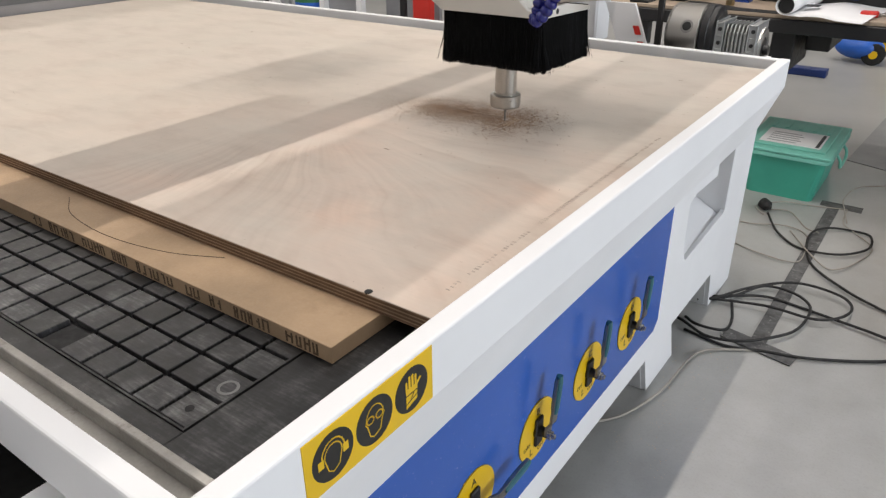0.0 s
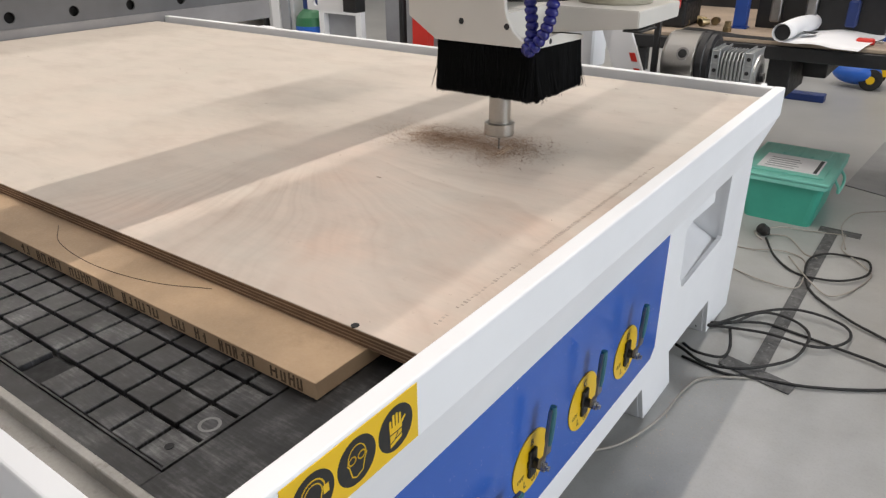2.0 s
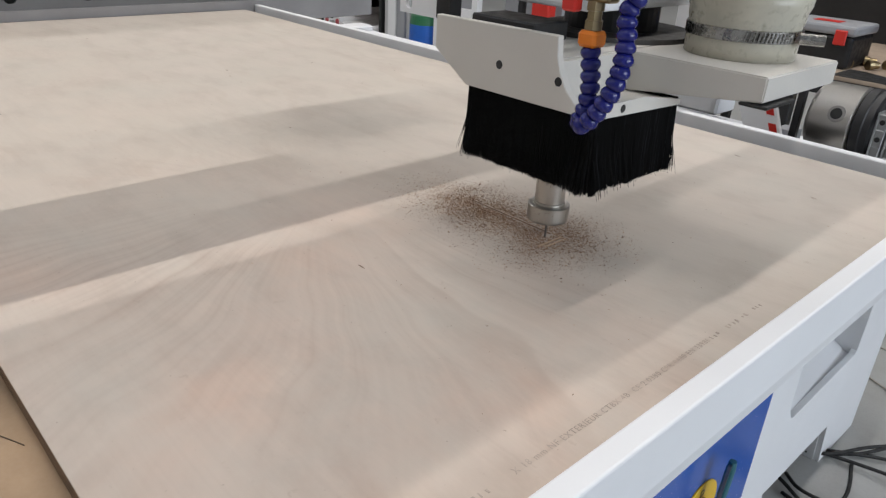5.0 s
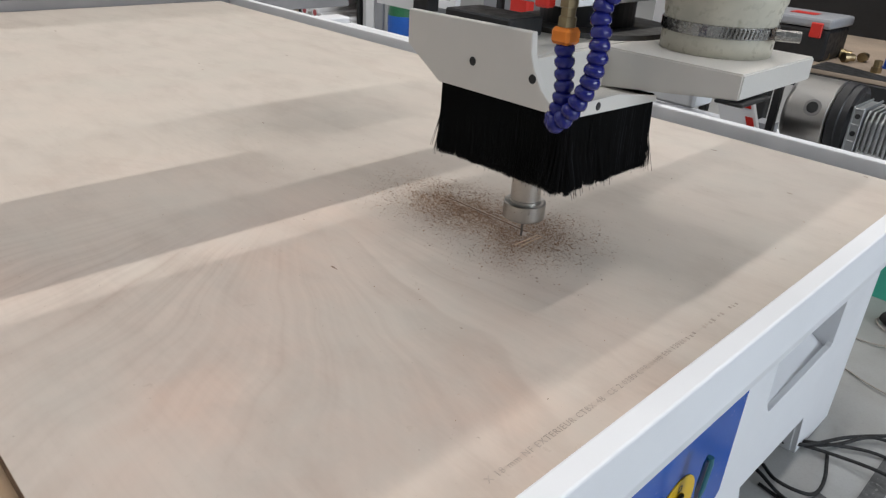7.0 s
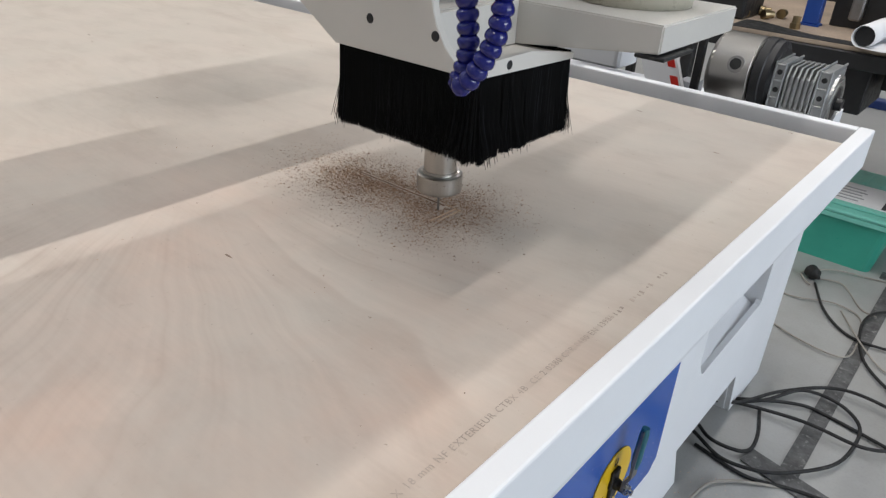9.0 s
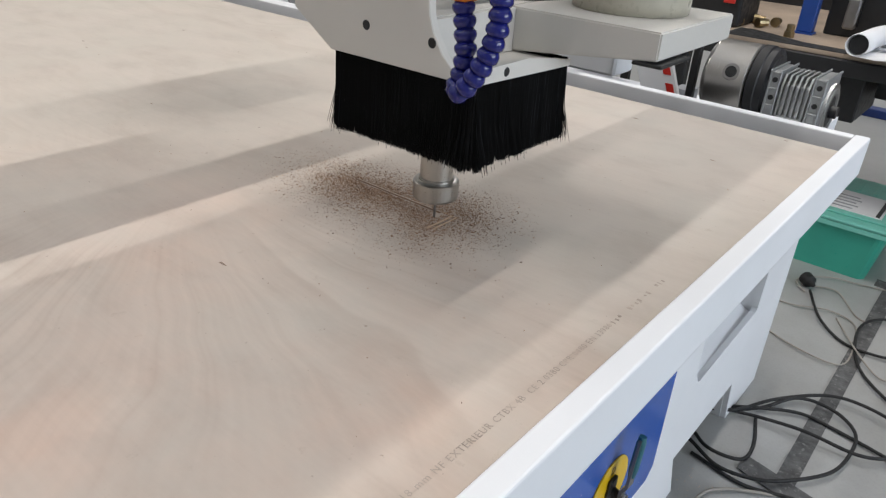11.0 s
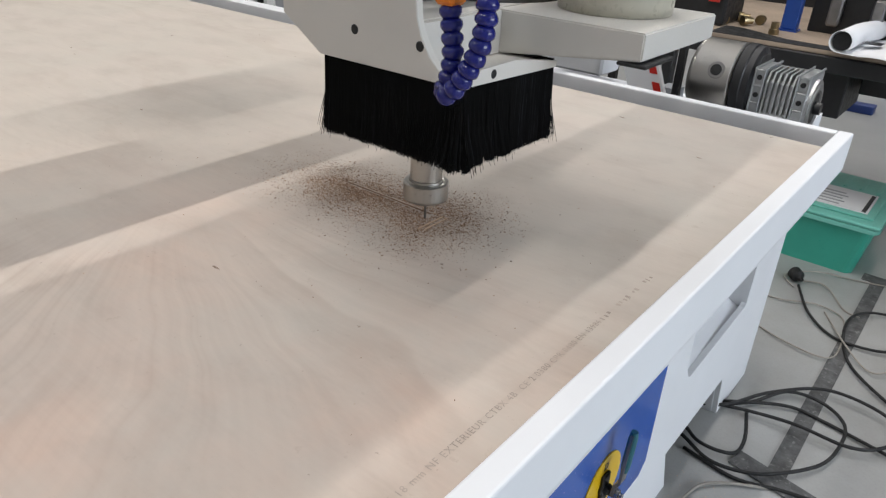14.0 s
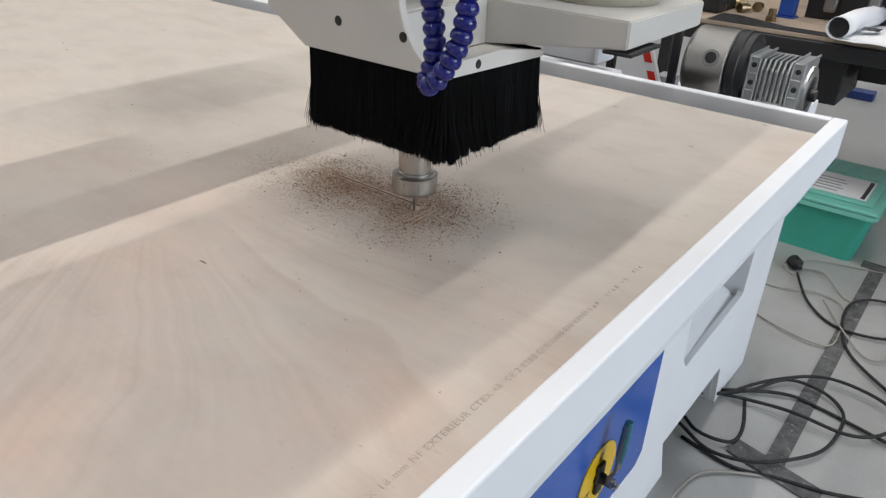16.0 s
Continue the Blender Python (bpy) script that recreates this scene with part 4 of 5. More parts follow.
lathe(bm, (kx, ky - 0.001, kz + 0.0005), (0, math.cos(ang), -math.sin(ang)), [(0, 0.0165), (0.0016, 0.0175), (0.0018, 0.012), (0.003, 0.012)], 28)
part("key_ring", bm, STEEL_DARK, chuck)
# socket is a flat disc, the shade inside it painted near-black
bm = bmesh.new()
lathe(bm, (kx, ky - 0.0016, kz + 0.0007), (0, math.cos(ang), -math.sin(ang)), [(0, 0.0115), (0.001, 0.0115)], 20)
part("key_socket", bm, HOLLOW_SHADE, chuck)
bm = bmesh.new()
lathe(bm, (-0.2695, AY, AZ), (1, 0, 0), [(0, 0.070), (0.003, 0.077), (0.020, 0.077), (0.022, 0.074), (0.034, 0.073), (0.037, 0.062), (0.040, 0.060)], 96)
part("flange", bm, BLACK_METAL, rot)
part("stay_bar", boxed(-0.389, -0.374, 1.712, 1.727, 0.7005, 0.90, bevel=0.001), BLACK_METAL, rot, "upright black flat bar")
GX0, GX1, GY0, GY1 = -0.230, -0.124, 1.716, 1.830
bm = bmesh.new()
for x0, x1 in ((GX0, GX0 + 0.022), (GX1 - 0.024, GX1)):
    box(bm, x0, x1, GY0 + 0.004, GY1 - 0.004, 0.705, 0.834, 0.004, 2)
    for d in ((x0, x0 + 0.0035), (x1 - 0.0035, x1)):
        box(bm, d[0], d[1], GY0, GY0 + 0.0045, 0.725, 0.836, 0.001)
        box(bm, d[0], d[1], GY0, GY1, 0.8335, 0.8385, 0.001)
    for z in (0.7255, 0.766, 0.8, 0.8315):
        box(bm, x0 + 0.003, x1 - 0.003, GY0, GY0 + 0.0045, z, z + 0.004, 0.0008)
box(bm, GX0 + 0.02, GX1 - 0.02, GY0 + 0.018, GY1 - 0.016, 0.71, 0.812)
box(bm, GX0 + 0.028, GX1 - 0.03, GY0 - 0.002, GY0 + 0.02, 0.706, 0.752, 0.004, 2)
gear = part("gearbox", bm, ALU_CAST, rot, "grey cast aluminium worm gearbox")
for k in range(6):
    x = GX0 + 0.0255 + k * 0.0098
    bm = prism(bmesh.new(), [(GY0 + 0.004, 0.74), (GY0 + 0.004, 0.812), (GY0 + 0.016, 0.832), (GY1 - 0.016, 0.832), (GY1 - 0.004, 0.812), (GY1 - 0.004, 0.72), (GY0 + 0.02, 0.72)], lambda u, v, w: Vector((x + w, u, v)), 0.0038)
    bmesh.ops.recalc_face_normals(bm, faces=bm.faces)
    part("fin", bm, ALU_CAST, gear)
# holes are near-black discs, painted as the shade inside
for bx in (GX0 + 0.011, GX1 - 0.012):
    for bz in (0.819, 0.784, 0.742):
        bm = bmesh.new()
        lathe(bm, (bx, GY0 + 0.002, bz), (0, 1, 0), [(0, 0.0035), (0.0002, 0.0052), (0.003, 0.0052)], 12)
        part("bolt_hole", bm, HOLLOW_SHADE, gear)
bm = bmesh.new()
lathe(bm, (GX1, AY, 0.768), (1, 0, 0), [(0, 0.056), (0.006, 0.055), (0.0065, 0.047), (0.009, 0.046), (0.0092, 0.036), (0.004, 0.034)], 48)
part("bearing_cover", bm, ALU, gear)
bm = bmesh.new()
lathe(bm, (GX1 + 0.0045, AY, 0.768), (1, 0, 0), [(0, 0.033), (0.003, 0.030), (0.0032, 0.013), (0.016, 0.012)], 24)
part("shaft_end", bm, BLACK_METAL, gear)
part("mount_foot", boxed(-0.36, -0.09, 1.72, 1.83, 0.7005, 0.7045), BLACK_METAL, rot)
part("mount_pedestal", boxed(-0.50, -0.09, 1.70, 1.86, 0.665, 0.7, bevel=0.003), GREY_PAINT, rot)
part("cradle", boxed(-0.45, -0.41, 1.80, 1.85, 0.7005, 0.74), GREY_PAINT, rot)

guard = thing("guard_panel", "leaning white guard panel with red and white edge stripes", "panel")
bm = prism(bmesh.new(), [(-0.500, 0.7205), (-0.412, 0.7205), (-0.470, 0.86), (-0.558, 0.86)], lambda u, v, w: Vector((u, 1.752 + w, v)), 0.012)
part("sheet", bm, WHITE, guard)
for k in range(2):
    z0 = 0.735 + 0.042 * k
    sh = 0.412 + (z0 - 0.7205) * 0.4175
    bm = prism(bmesh.new(), [(-sh - 0.024, z0), (-sh - 0.006, z0), (-sh - 0.016, z0 + 0.024), (-sh - 0.034, z0 + 0.024)], lambda u, v, w: Vector((u, 1.7515 - w, v)), 0.0006)
    part("stripe", bm, RED, guard)

# ---- work bench beyond the machine ----
bench = thing("work_bench", "cluttered work bench with black edge and board top", "bench")
part("bench_top", boxed(-1.5, 2.2, 2.73, 3.75, 0.705, 0.72, bevel=0.002), BENCH_TOP, bench)
part("edge_rail", boxed(-1.5, 2.2, 2.715, 2.76, 0.655, 0.7045, bevel=0.003), BLACK_METAL, bench)
part("edge_rail", boxed(-1.5, 2.2, 3.70, 3.745, 0.655, 0.7045, bevel=0.003), BLACK_METAL, bench)
for lx in (-1.45, -0.80, 2.1):
    for ly in (2.75, 3.70):
        part("leg", boxed(lx - 0.02, lx + 0.02, ly - 0.02, ly + 0.02, 0, 0.654, bevel=0.003), BLACK_METAL, bench)
part("under_box", boxed(-0.31, -0.225, 2.80, 3.1, 0.50, 0.654, bevel=0.004), BLACK_PLASTIC, bench)
part("under_box", boxed(-0.21, -0.12, 2.95, 3.3, 0.56, 0.654, bevel=0.004), BLACK_METAL, bench)
# plain sheet added to darken the view behind the bench
board = tagged(part("dark_backdrop", boxed(-1.5, 2.2, 3.70, 3.74, 0.7201, 1.7), BLACK_METAL), "plain dark backdrop added behind the bench clutter", "board")

# thin black wedge, added to darken the front of the bench top
tagged(part("rubber_mat", prism(bmesh.new(), [(-0.675, 2.731), (-0.10, 2.731), (-0.25, 2.795), (-0.44, 2.81), (-0.62, 2.90), (-0.675, 2.90)], lambda u, v, w: Vector((u, v, 0.7201 + w)), 0.0015), RUBBER), "flat black wedge added along the bench edge", "mat")
post = thing("shelf_post", "dark blue steel post standing on the bench", "post", "bench posts", at=(-0.49, 3.0, 0.72))
part("upright", boxed(-0.026, 0.026, -0.02, 0.02, 0.006, 0.9, bevel=0.003), BLUE_POST, post)
part("base_plate", boxed(-0.032, 0.032, -0.028, 0.028, 0, 0.006), BLUE_POST, post)
copy_thing(post, pose(0.075, 2.97, 0.72))
copy_thing(post, pose(0.95, 2.97, 0.72))

unit = thing("equipment_frame", "dark steel equipment frame between blue posts", "frame", at=(-0.205, 3.06, 0.72))
part("panel", boxed(-0.24, 0.24, 0, 0.03, 0.0, 0.62, bevel=0.003), BLACK_METAL, unit)
part("crossbar", boxed(-0.24, 0.24, -0.03, -0.0005, 0.16, 0.20, bevel=0.003), BLUE_POST, unit, "dark blue crossbar")
for bx in (-0.16, -0.03, 0.12):
    part("clamp", boxed(bx - 0.02, bx + 0.02, -0.04, -0.0005, 0.03, 0.13, bevel=0.006), STEEL_DARK if bx < 0 else BLUE_STEEL, unit)
case = thing("tool_case", "black tool case with grey lid and red latch", "case", at=(-0.80, 2.95, 0.72))
part("case_body", boxed(-0.12, 0.12, -0.09, 0.12, 0, 0.11, bevel=0.012, seg=2), BLACK_PLASTIC, case)
part("case_lid", boxed(-0.126, 0.126, -0.096, 0.126, 0.1105, 0.145, bevel=0.01, seg=2), GREY_PAINT, case, "grey lid with red mark")
part("latch", boxed(0.06, 0.10, -0.105, -0.0965, 0.08, 0.13, bevel=0.003), RED, case)
part("lid_mark", boxed(-0.05, 0.04, -0.03, 0.03, 0.1455, 0.147), RED, case)

fit = thing("pipe_fitting", "small brass pipe fitting on the bench", "fitting", "bench fittings", at=(-0.505, 2.87, 0.72))
bm = bmesh.new()
lathe(bm, (0, 0, 0), (0, 0, 1), [(0, 0.017), (0.018, 0.017), (0.0185, 0.013), (0.04, 0.013), (0.041, 0.009)], 12)
part("nipple", bm, BRASS, fit)
for fx, fy in ((-0.64, 2.95), (-0.60, 3.02), (-0.68, 3.03), (-0.72, 2.93)):
    copy_thing(fit, pose(fx, fy, 0.737, 90, 0, fx * 900))
bm = bmesh.new()
tube(bm, smooth_line([(-0.40, 3.30, 0.735), (-0.42, 3.30, 0.90), (-0.37, 3.30, 0.94), (-0.20, 3.30, 0.94), (-0.10, 3.32, 0.93)], 6), 0.012, 10)
tagged(part("bent_pipe", bm, ALU, smooth=True), "bent bright metal tube behind the paper", "pipe")

paper = thing("drawing_sheet", "curled white paper drawing lying over the bench edge", "paper")
bm = bmesh.new()
rows_ = []
for i in range(61):
    u = i / 60
    row = []
    for j in range(9):
        w = j / 8
        if u < 0.3:
            a = (0.3 - u) / 0.3 * 2 * math.pi * 0.95
            x, z = -0.265 - 0.033 * math.sin(a), 0.7225 + 0.033 * (1 - math.cos(a))
        else:
            x, z = -0.265 + (u - 0.3) / 0.7 * 0.27, 0.7225 + 0.012 * math.sin(max(0, u - 0.3) * 5) ** 2
        x += 0.05 * w
        y = 2.70 + 0.46 * w - 0.10 * max(0, u - 0.3)
        z += 0.006 * math.sin(w * 4) ** 2 + (0.0 if u < 0.3 else -0.05 * max(0, 0.12 - w))
        if y < 2.735:
            z = max(z, 0.7225)
        row.append(bm.verts.new((x, y, z)))
    rows_.append(row)
for a, b in zip(rows_, rows_[1:]):
    for j in range(8):
        bm.faces.new((a[j], b[j], b[j + 1], a[j + 1]))
bmesh.ops.recalc_face_normals(bm, faces=bm.faces)
bmesh.ops.solidify(bm, geom=bm.faces[:], thickness=0.0012)
part("sheet", bm, PAPER, paper, smooth=True)
part("print_block", boxed(-0.215, -0.165, 2.78, 2.84, 0.748, 0.7487), BLACK_INK, paper)
bm = bmesh.new()
lathe(bm, (-0.263, 2.712, 0.7555), (0.1, 1, 0), [(0, 0.028), (0.05, 0.028)], 24)
part("roll_core", bm, BLACK_PLASTIC, paper, "black core in the roll's end")
bm = bmesh.new()
bmesh.ops.create_icosphere(bm, subdivisions=4, radius=1)
for v in bm.verts:
    k = 1 + 0.5 * noise.noise(v.co * 2.3) + 0.28 * noise.noise(v.co * 6)
    v.co = Vector((v.co.x * 0.15 * k, v.co.y * 0.12 * k, max(-0.045, v.co.z * 0.07 * k)))
film_ = tagged(part("plastic_wrap", bm, PLASTIC_FILM), "crumpled grey translucent plastic wrap on paper", "plastic wrap")
film_.location = (-0.12, 3.25, 0.785)
red_tool = thing("red_tool", "small red plastic tool on the bench", "tool", at=(0.0, 2.83, 0.72))
part("grip", boxed(-0.03, 0.03, -0.015, 0.015, 0, 0.022, bevel=0.007, seg=2), RED, red_tool)
part("tip", boxed(0.031, 0.06, -0.006, 0.006, 0.006, 0.016, bevel=0.002), STEEL, red_tool)
yt = thing("yellow_tape_roll", "yellow plastic piece lying on the bench", "tool", at=(0.17, 3.2, 0.72))
bm = bmesh.new()
lathe(bm, (0, 0, 0), (0, 0, 1), [(0, 0.04), (0.03, 0.045), (0.035, 0.04)], 20)
part("roll", bm, YELLOW, yt)
rag = bmesh.new()
bmesh.ops.create_icosphere(rag, subdivisions=3, radius=1)
for v in rag.verts:
    k = 1 + 0.5 * noise.noise(v.co * 2.9 + Vector((5, 1, 2)))
    v.co = Vector((v.co.x * 0.09 * k, v.co.y * 0.08 * k, max(-0.04, v.co.z * 0.05 * k)))
rg = tagged(part("paper_wad", rag, PAPER), "crumpled white paper wad on the bench", "paper")
rg.location = (0.14, 3.34, 0.76)

# ---- floor beyond: blue rails, floor sander ----
rail = thing("floor_rail", "dark blue steel rail lying on the floor", "rail", "floor rails")
part("bar", boxed(-0.98, -0.39, 5.06, 5.15, 0.0, 0.05, bevel=0.004), BLUE_STEEL, rail)
rail2 = thing("floor_rail", "long dark blue steel rail lying on the floor", "rail", "floor rails")
part("bar", boxed(-0.74, -0.68, 5.16, 7.6, 0.0, 0.05, bevel=0.004), BLUE_STEEL, rail2)
sander = thing("floor_machine", "blue and yellow wheeled machine under the bench", "machine", at=(-0.30, 5.75, 0))
bm = bmesh.new()
bmesh.ops.create_uvsphere(bm, u_segments=24, v_segments=12, radius=1)
for v in bm.verts:
    v.co = Vector((v.co.x * 0.17, v.co.y * 0.15, 0.11 + max(-0.09, v.co.z * 0.09)))
part("housing", bm, BLUE_BRIGHT, sander, smooth=True)
bm = prism(bmesh.new(), [(0.12, 0.09), (0.45, 0.12), (0.46, 0.17), (0.30, 0.22), (0.12, 0.22)], lambda u, v, w: Vector((u, -0.05 + w, v)), 0.10)
part("yellow_arm", bm, YELLOW, sander, "yellow arm")
for wy in (-0.12, 0.10):
    bm = bmesh.new()
    lathe(bm, (0.10, wy, 0.075), (0, 1, 0), [(0, 0.05), (0.005, 0.075), (0.03, 0.075), (0.035, 0.05)], 24)
    wheel = part("wheel", bm, RUBBER, sander)
    bm = bmesh.new()
    lathe(bm, (0.10, wy - 0.004, 0.075), (0, 1, 0), [(0, 0.028), (0.04, 0.03)], 16)
    part("hub", bm, YELLOW, wheel)
part("black_handle", boxed(0.461, 0.56, -0.03, 0.03, 0.08, 0.19, bevel=0.015, seg=2), BLACK_PLASTIC, sander)

# ---- things behind the far rim, by the wall ----
rack = thing("tube_rack", "dark shelf rack holding rolled paper tubes", "rack", at=(0, 0, 0))
for x in (-4.9, -4.1, -3.46):
    part("divider", boxed(x - 0.012, x + 0.012, 3.0, 3.6, 0.0, 1.2), BLACK_METAL, rack)
for z in (0.10, 0.36, 0.66, 1.0):
    part("shelf", boxed(-4.887, -3.473, 3.0, 3.6, z, z + 0.02), BENCH_TOP, rack)
# rack back in near-black, standing for the shade deep in the shelves
part("back", boxed(-4.887, -3.473, 3.601, 3.62, 0.0, 1.2), HOLLOW_SHADE, rack)
for k, (tx, tz) in enumerate(((-4.02, 0.435), (-3.90, 0.435), (-3.85, 0.405), (-3.55, 0.42), (-3.96, 0.47))):
    tubeob = thing("paper_tube", "white cardboard tube with dark red end", "tube", "tubes in the rack", at=(tx, 2.985, tz))
    bm = bmesh.new()
    lathe(bm, (0, 0, 0), (0, 1, 0), [(0, 0.036), (0.5, 0.036)], 20)
    part("tube", bm, PAPER, tubeob)
    # disc in the tube's end: red liner, else near-black for its inner shade
    bm = bmesh.new()
    lathe(bm, (0, -0.002, 0), (0, 1, 0), [(0, 0.020), (0.0015, 0.020)], 16)
    part("liner", bm, RED_PINK if k < 3 else HOLLOW_SHADE, tubeob)
cab = thing("steel_cabinet", "tall pale grey steel cabinet", "cabinet")
part("body", boxed(-3.44, -3.20, 3.02, 3.6, 0, 1.9, bevel=0.004), WALL_MAT, cab)
for x in (-3.385, -3.30):
    part("door", boxed(x, x + 0.075, 3.0, 3.0195, 0.05, 1.85, bevel=0.003), GREY_PAINT if x > -3.35 else WHITE, cab)
bottle = thing("gas_bottle", "blue gas bottle with green shoulder and collar", "gas bottle", at=(-3.09, 3.06, 0))
bm = bmesh.new()
lathe(bm, (0, 0, 0), (0, 0, 1), [(0, 0.09), (0.02, 0.10), (0.53, 0.10)], 32)
part("body", bm, BLUE_BRIGHT, bottle, smooth=False)
bm = bmesh.new()
lathe(bm, (0, 0, 0.5302), (0, 0, 1), [(0, 0.10), (0.05, 0.09), (0.08, 0.065), (0.10, 0.04)], 32)
part("shoulder", bm, paint("green_enamel", (0.03, 0.16, 0.07), 0.35), bottle)
bm = bmesh.new()
lathe(bm, (0, 0, 0.6305), (0, 0, 1), [(0, 0.045), (0.10, 0.045), (0.12, 0.03)], 20)
part("valve_cap", bm, BLUE_STEEL, bottle)
frame_ = thing("metal_stand", "white metal frame with dark grey infill", "frame")
for d in ((-2.96, -2.92), (-2.66, -2.62)):
    part("upright", boxed(d[0], d[1], 3.0, 3.04, 0, 1.3), WHITE, frame_)
for z in (0.10, 0.62, 1.25):
    part("crossbar", boxed(-2.92, -2.66, 3.0, 3.04, z, z + 0.04), WHITE, frame_)
part("infill", boxed(-2.92, -2.66, 3.041, 3.05, 0.02, 1.28), GREY_PAINT, frame_)
tagged(part("grey_panel", boxed(-2.60, -2.20, 3.2, 3.23, 0, 1.4, bevel=0.003), GREY_PAINT), "grey painted panel standing by the wall", "panel")
ext = thing("red_trolley", "red trolley frame with black wheel", "trolley", at=(-2.20, 3.05, 0))
part("frame", boxed(-0.06, 0.06, -0.03, 0.03, 0.10, 1.0, bevel=0.01), RED, ext)
bm = bmesh.new()
lathe(bm, (-0.09, -0.03, 0.12), (1, 0, 0), [(0, 0.08), (0.005, 0.12), (0.024, 0.12), (0.029, 0.08)], 24)
part("wheel", bm, RUBBER, ext)
part("arm", boxed(-0.16, -0.125, -0.02, 0.02, 0.0, 0.9, bevel=0.008), BLACK_METAL, ext)

# ---- crate on the floor ----
crate = thing("storage_crate", "translucent green plastic crate with lid and papers", "crate", at=(-0.165, 2.97, 0))


def tub(bm, w0, d0, w1, d1, z0, z1, t):
    def ring(w, d, z, r=0.03):
        out = []
        for cx, cy, a0 in ((w / 2 - r, d / 2 - r, 0), (-w / 2 + r, d / 2 - r, 90), (-w / 2 + r, -d / 2 + r, 180), (w / 2 - r, -d / 2 + r, 270)):
            for k in range(5):
                a = math.radians(a0 + 22.5 * k)
                out.append(bm.verts.new((cx + r * math.cos(a), cy + r * math.sin(a), z)))
        return out
    rs = [ring(w0, d0, z0), ring(w1, d1, z1), ring(w1 - 2 * t, d1 - 2 * t, z1), ring(w0 - 2 * t, d0 - 2 * t, z0 + t)]
    for a, b in zip(rs, rs[1:]):
        for k in range(20):
            bm.faces.new((a[k], a[(k + 1) % 20], b[(k + 1) % 20], b[k]))
    bm.faces.new(list(reversed(rs[0])))
    bm.faces.new(rs[-1])
    return bm


part("tub", tub(bmesh.new(), 0.26, 0.40, 0.32, 0.46, 0.0, 0.19, 0.004), GREEN, crate, "green translucent tub")
bm = bmesh.new()
tub(bm, 0.345, 0.485, 0.345, 0.485, 0.175, 0.19, 0.012)
part("rim_band", bm, GREEN_LID, crate)
bm = bmesh.new()
box(bm, -0.172, 0.172, -0.242, 0.242, 0.1905, 0.205, 0.006, 2)
box(bm, -0.14, 0.14, -0.20, 0.20, 0.205, 0.213, 0.004, 2)
part("lid", bm, GREEN_LID, crate, "pale green lid")
for k in range(5):
    part("rib", boxed(-0.12 + 0.055 * k, -0.105 + 0.055 * k, 0.06, 0.19, 0.2132, 0.217, bevel=0.001), GREEN_LID, crate)
bm = tube(bmesh.new(), smooth_line([(0.168, -0.075, 0.178), (0.186, -0.075, 0.150), (0.188, -0.055, 0.120), (0.188, 0.055, 0.120), (0.186, 0.075, 0.150), (0.168, 0.075, 0.178)], 5), 0.006, 8)
part("handle", bm, GREEN_LID, crate, smooth=True)
sheet_ = thing("label_sheet", "white printed sheet lying on the crate lid", "paper", at=(-0.165, 2.97, 0.2135))
part("sheet", boxed(-0.115, 0.115, -0.17, 0.03, 0, 0.003), PAPER, sheet_)
part("black_edge", boxed(0.095, 0.108, -0.165, 0.02, 0.003, 0.0036), BLACK_INK, sheet_)
for k in range(5):
    part("print_bar", boxed(-0.09, 0.02 + 0.012 * (k % 2), -0.15 + k * 0.03, -0.14 + k * 0.03, 0.003, 0.0035), GREY_PAINT, sheet_)

# ---- floor markings, cables, boards ----
strip = thing("floor_tape", "worn dark grey tape strip stuck on the floor", "tape")
bm = bmesh.new()
box(bm, 0.030, 0.072, 1.60, 2.76, 0.0, 0.0025)
part("strip", bm, TAPE, strip)
part("strip", prism(bmesh.new(), [(-0.045, 1.585), (0.15, 1.545), (0.16, 1.60), (-0.035, 1.64)], lambda u, v, w: Vector((u, v, 0.0026 + w)), 0.002), TAPE, strip)
part("strip", boxed(0.0, 0.15, 2.765, 2.82, 0.0, 0.0025), TAPE, strip)
tagged(part("floor_mat", prism(bmesh.new(), [(0.0, 3.40), (0.30, 3.30), (0.36, 4.27), (0.06, 4.28)], lambda u, v, w: Vector((u, v, w)), 0.004), MAT_GREY), "flat grey mat lying on the floor", "mat")


def cable(name, pts, r, material, label, z=0.0):
    rng2 = random.Random(len(pts) * 7 + int(r * 1e5))
    pts = [(x, y, r + z + rng2.uniform(0, 0.012) * (0 < k < len(pts) - 1)) for k, (x, y) in enumerate(pts)]
    return tagged(part(name, tube(bmesh.new(), smooth_line(pts, 7), r, 8), material, smooth=True), label, "cable", "cables on the floor")


cable("power_cable", [(-0.15, 2.56), (-0.08, 2.39), (0.0, 2.31), (0.08, 2.29), (0.16, 2.32), (0.22, 2.41), (0.21, 2.53), (0.15, 2.56), (0.07, 2.51), (0.03, 2.43), (0.04, 2.31), (0.09, 2.17), (0.21, 2.05), (0.30, 2.0), (0.38, 1.96), (0.50, 1.90)], 0.0042, RUBBER, "looped black rubber power cable on the floor")
cable("power_cable", [(-0.16, 1.63), (-0.12, 1.59), (-0.07, 1.59), (-0.04, 1.62), (-0.04, 1.68), (-0.07, 1.79)], 0.0043, RUBBER, "short black cable loop beside the foot")
cable("power_cable", [(-0.20, 1.61), (-0.15, 1.58), (-0.08, 1.55), (-0.01, 1.56), (0.05, 1.60), (0.12, 1.70), (0.14, 1.80), (0.13, 1.89), (0.07, 1.94), (-0.01, 1.92), (-0.07, 1.83), (-0.13, 1.76)], 0.0043, RUBBER, "coiled black cable on the floor", 0.006)
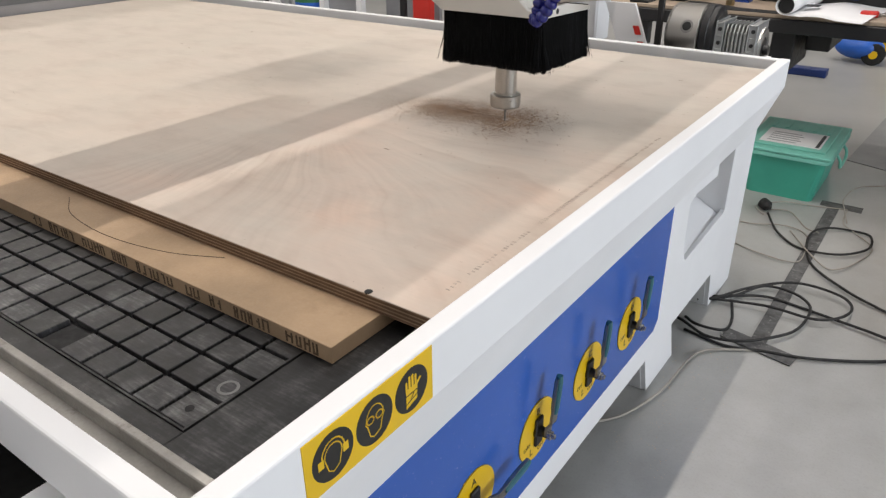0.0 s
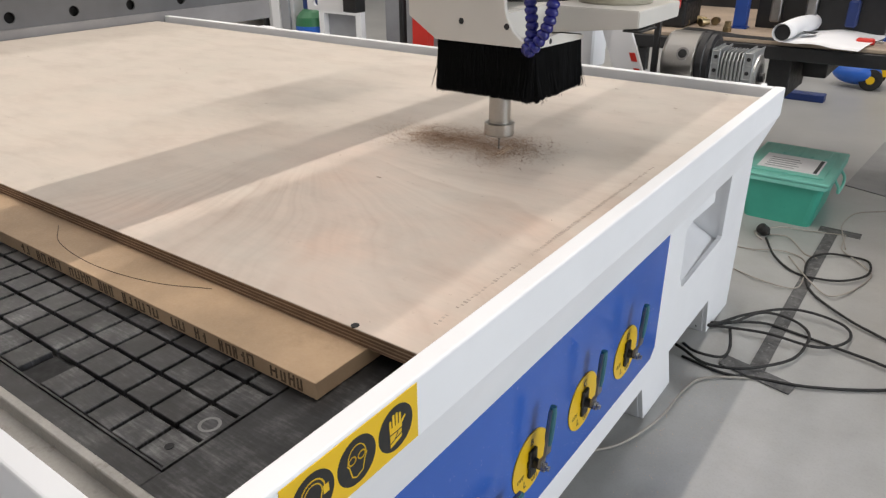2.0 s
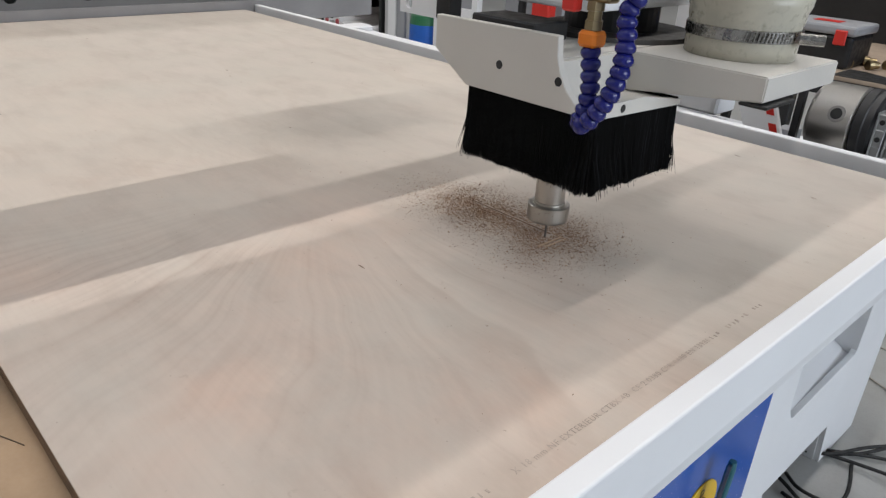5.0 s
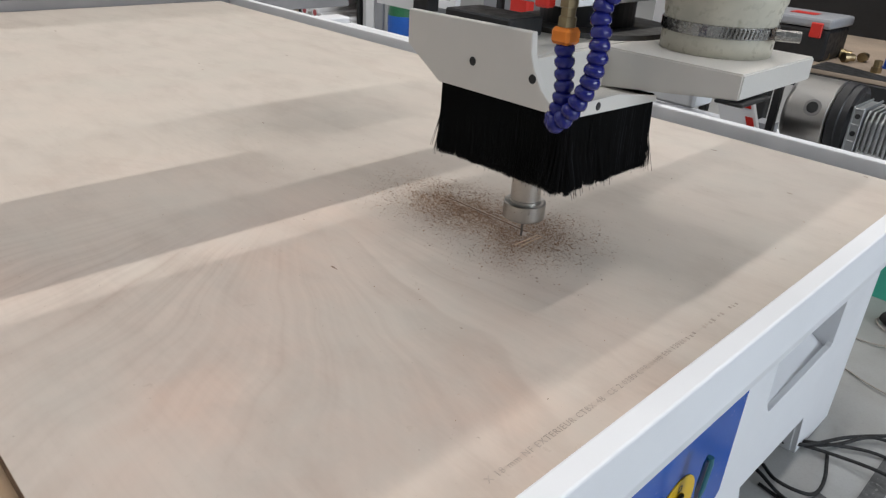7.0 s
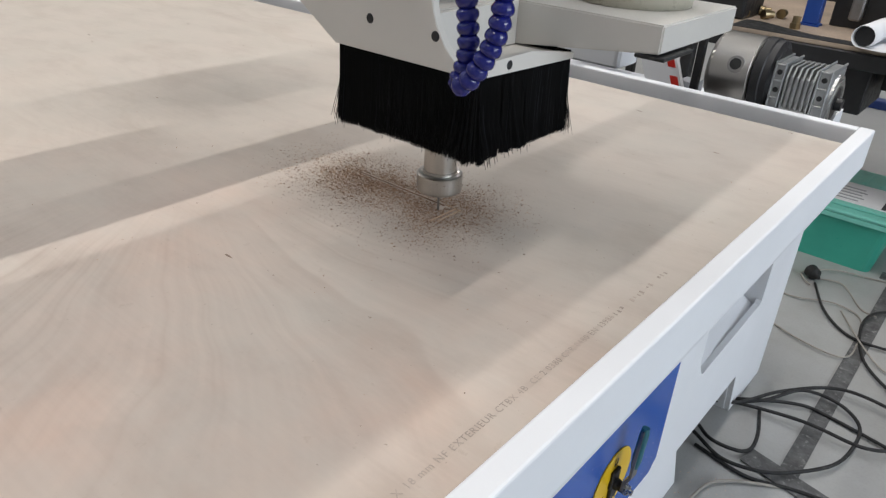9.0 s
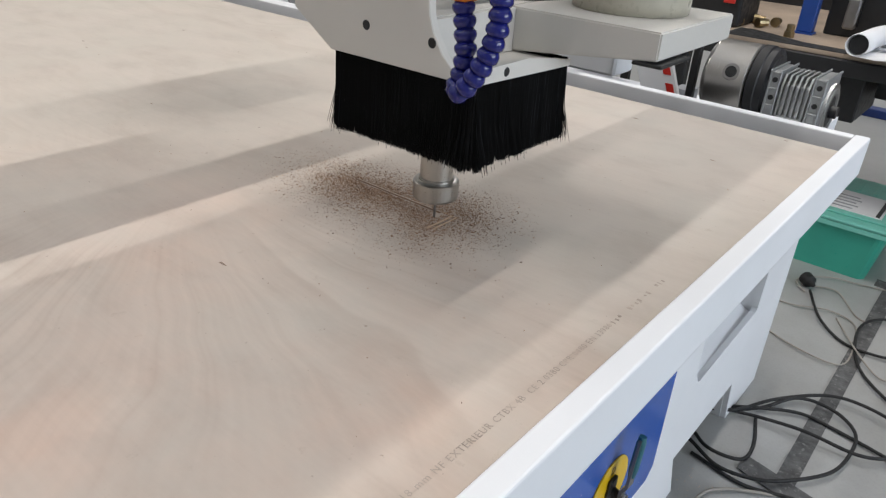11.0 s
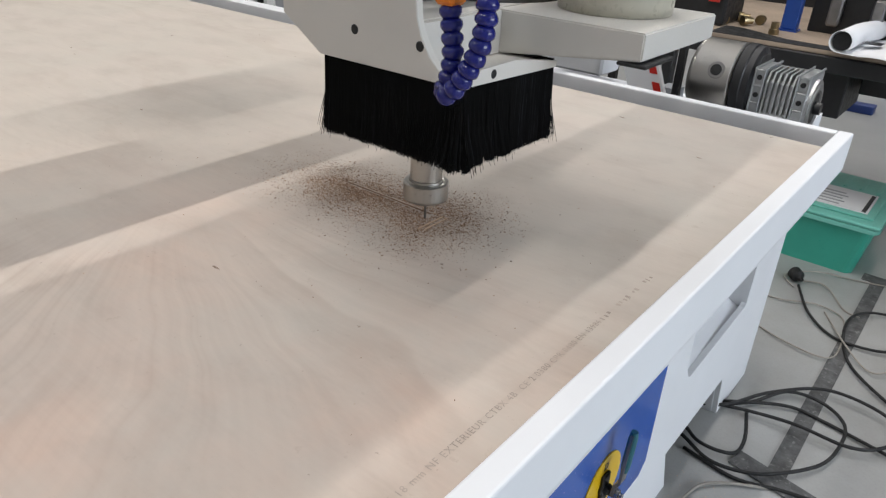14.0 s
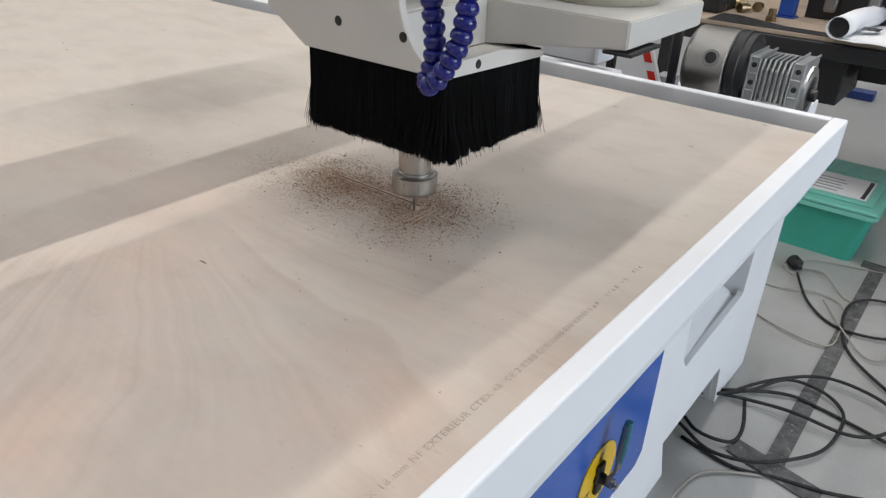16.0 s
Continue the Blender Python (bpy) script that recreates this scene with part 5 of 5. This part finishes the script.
cable("power_cable", [(-0.16, 1.73), (-0.11, 1.76), (-0.05, 1.88), (0.04, 1.98), (0.12, 2.0), (0.21, 1.98), (0.24, 1.91), (0.21, 1.84), (0.15, 1.80), (0.04, 1.79), (-0.06, 1.78), (-0.14, 1.75)], 0.0043, RUBBER, "coiled black cable on the floor", 0.012)
cable("power_cable", [(-0.16, 1.76), (-0.11, 1.79), (0.0, 1.87), (0.08, 1.88), (0.22, 1.85), (0.31, 1.83), (0.39, 1.81), (0.42, 1.80), (0.39, 1.74), (0.30, 1.67), (0.18, 1.60), (0.07, 1.57), (-0.02, 1.54), (-0.14, 1.56)], 0.0043, RUBBER, "long black cable curving over the floor")
cable("white_cable", [(-0.24, 0.94), (-0.20, 1.0), (-0.18, 1.03), (-0.13, 1.10), (-0.09, 1.24), (-0.08, 1.41), (-0.05, 1.49), (0.06, 1.57)], 0.0036, GREY_CABLE, "off-white cable running out from under the machine")
for pts in ([(-0.22, 2.42), (-0.16, 2.42), (-0.07, 2.46), (0.01, 2.44), (0.04, 2.32)], [(-0.18, 2.22), (-0.10, 2.18), (0.0, 2.16), (0.04, 2.20), (0.04, 2.31)], [(0.12, 2.63), (0.09, 2.75), (0.07, 2.88), (0.10, 3.02), (0.21, 3.15), (0.26, 3.26)], [(-0.04, 2.44), (0.05, 2.27), (0.12, 2.19), (0.16, 2.19), (0.20, 2.29), (0.23, 2.44), (0.17, 2.53), (0.11, 2.62), (0.10, 2.76)], [(-0.16, 2.54), (-0.19, 2.56), (-0.20, 2.62), (-0.12, 2.69), (-0.02, 2.73), (0.10, 2.77)], [(-0.16, 2.60), (-0.08, 2.61), (0.0, 2.50), (0.05, 2.48)]):
    cable("thin_cable", pts, 0.0025, GREY_CABLE, "thin pale grey cable tangled on the floor")
plug = thing("power_plug", "round black plug on the cable's end", "plug", at=(-0.165, 2.585, 0.0))
bm = bmesh.new()
lathe(bm, (0.02, -0.02, 0.022), (-0.7, 0.7, 0.05), [(0, 0.006), (0.012, 0.010), (0.022, 0.021), (0.05, 0.022), (0.054, 0.018)], 20)
part("plug_body", bm, RUBBER, plug)

hose = tagged(part("duct_hose", tube(bmesh.new(), smooth_line([(0.62, 3.25, 0.05), (0.47, 2.92, 0.05), (0.405, 2.5, 0.05), (0.42, 2.1, 0.05), (0.53, 1.80, 0.05), (0.75, 1.62, 0.05), (1.05, 1.60, 0.05)], 8), 0.048, 20), RUBBER, smooth=True), "thick black flexible duct hose lying on the floor", "hose")
plank = tagged(part("upright_plank", boxed(0.255, 0.36, 2.70, 2.722, 0.0, 1.05, bevel=0.002), PALE_WOOD), "pale wooden plank standing on its end", "plank")

# ---- pads of the vacuum bed ----
pads = []
for lift, seed_ in ((0.0078, 1), (0.0076, 2), (0.0035, 3)):
    bm = bmesh.new()
    box(bm, -0.0182, 0.0182, -0.0178, 0.0178, 0.0, lift, 0.0007)
    pads.append(mesh_of(bm, PHENOLIC if seed_ < 3 else GROOVE_SHADE))
rng = random.Random(8)
for j in range(7):
    for i in range(42):
        k = 2 if (i, j) in ((5, 0), (21, 1)) else rng.randint(0, 1)
        ob = new("pad", pads[k])
        ob.parent = bed
        ob.location = (-0.1585 - 0.041 * i, 0.0145 + 0.040 * j, 0.7421)

# corner pads: a hole painted as a shade-black disc, and a pale worn ring
bm = bmesh.new()
lathe(bm, (-0.1585, 0.0145, 0.7490), (0, 0, 1), [(0, 0.0), (0, 0.0042), (0.0013, 0.0042), (0.0013, 0.0)], 16)
part("pad_hole", bm, GROOVE_SHADE, bed)
bm = bmesh.new()
lathe(bm, (-0.1540, 0.0530, 0.7495), (0, 0, 1), [(0, 0.0075), (0.0006, 0.0075), (0.0006, 0.0105), (0, 0.0105)], 28)
part("ring_mark", bm, paint("worn_grey", (0.20, 0.20, 0.20), 0.5, 0.3, scale=60), bed, "pale worn ring mark")
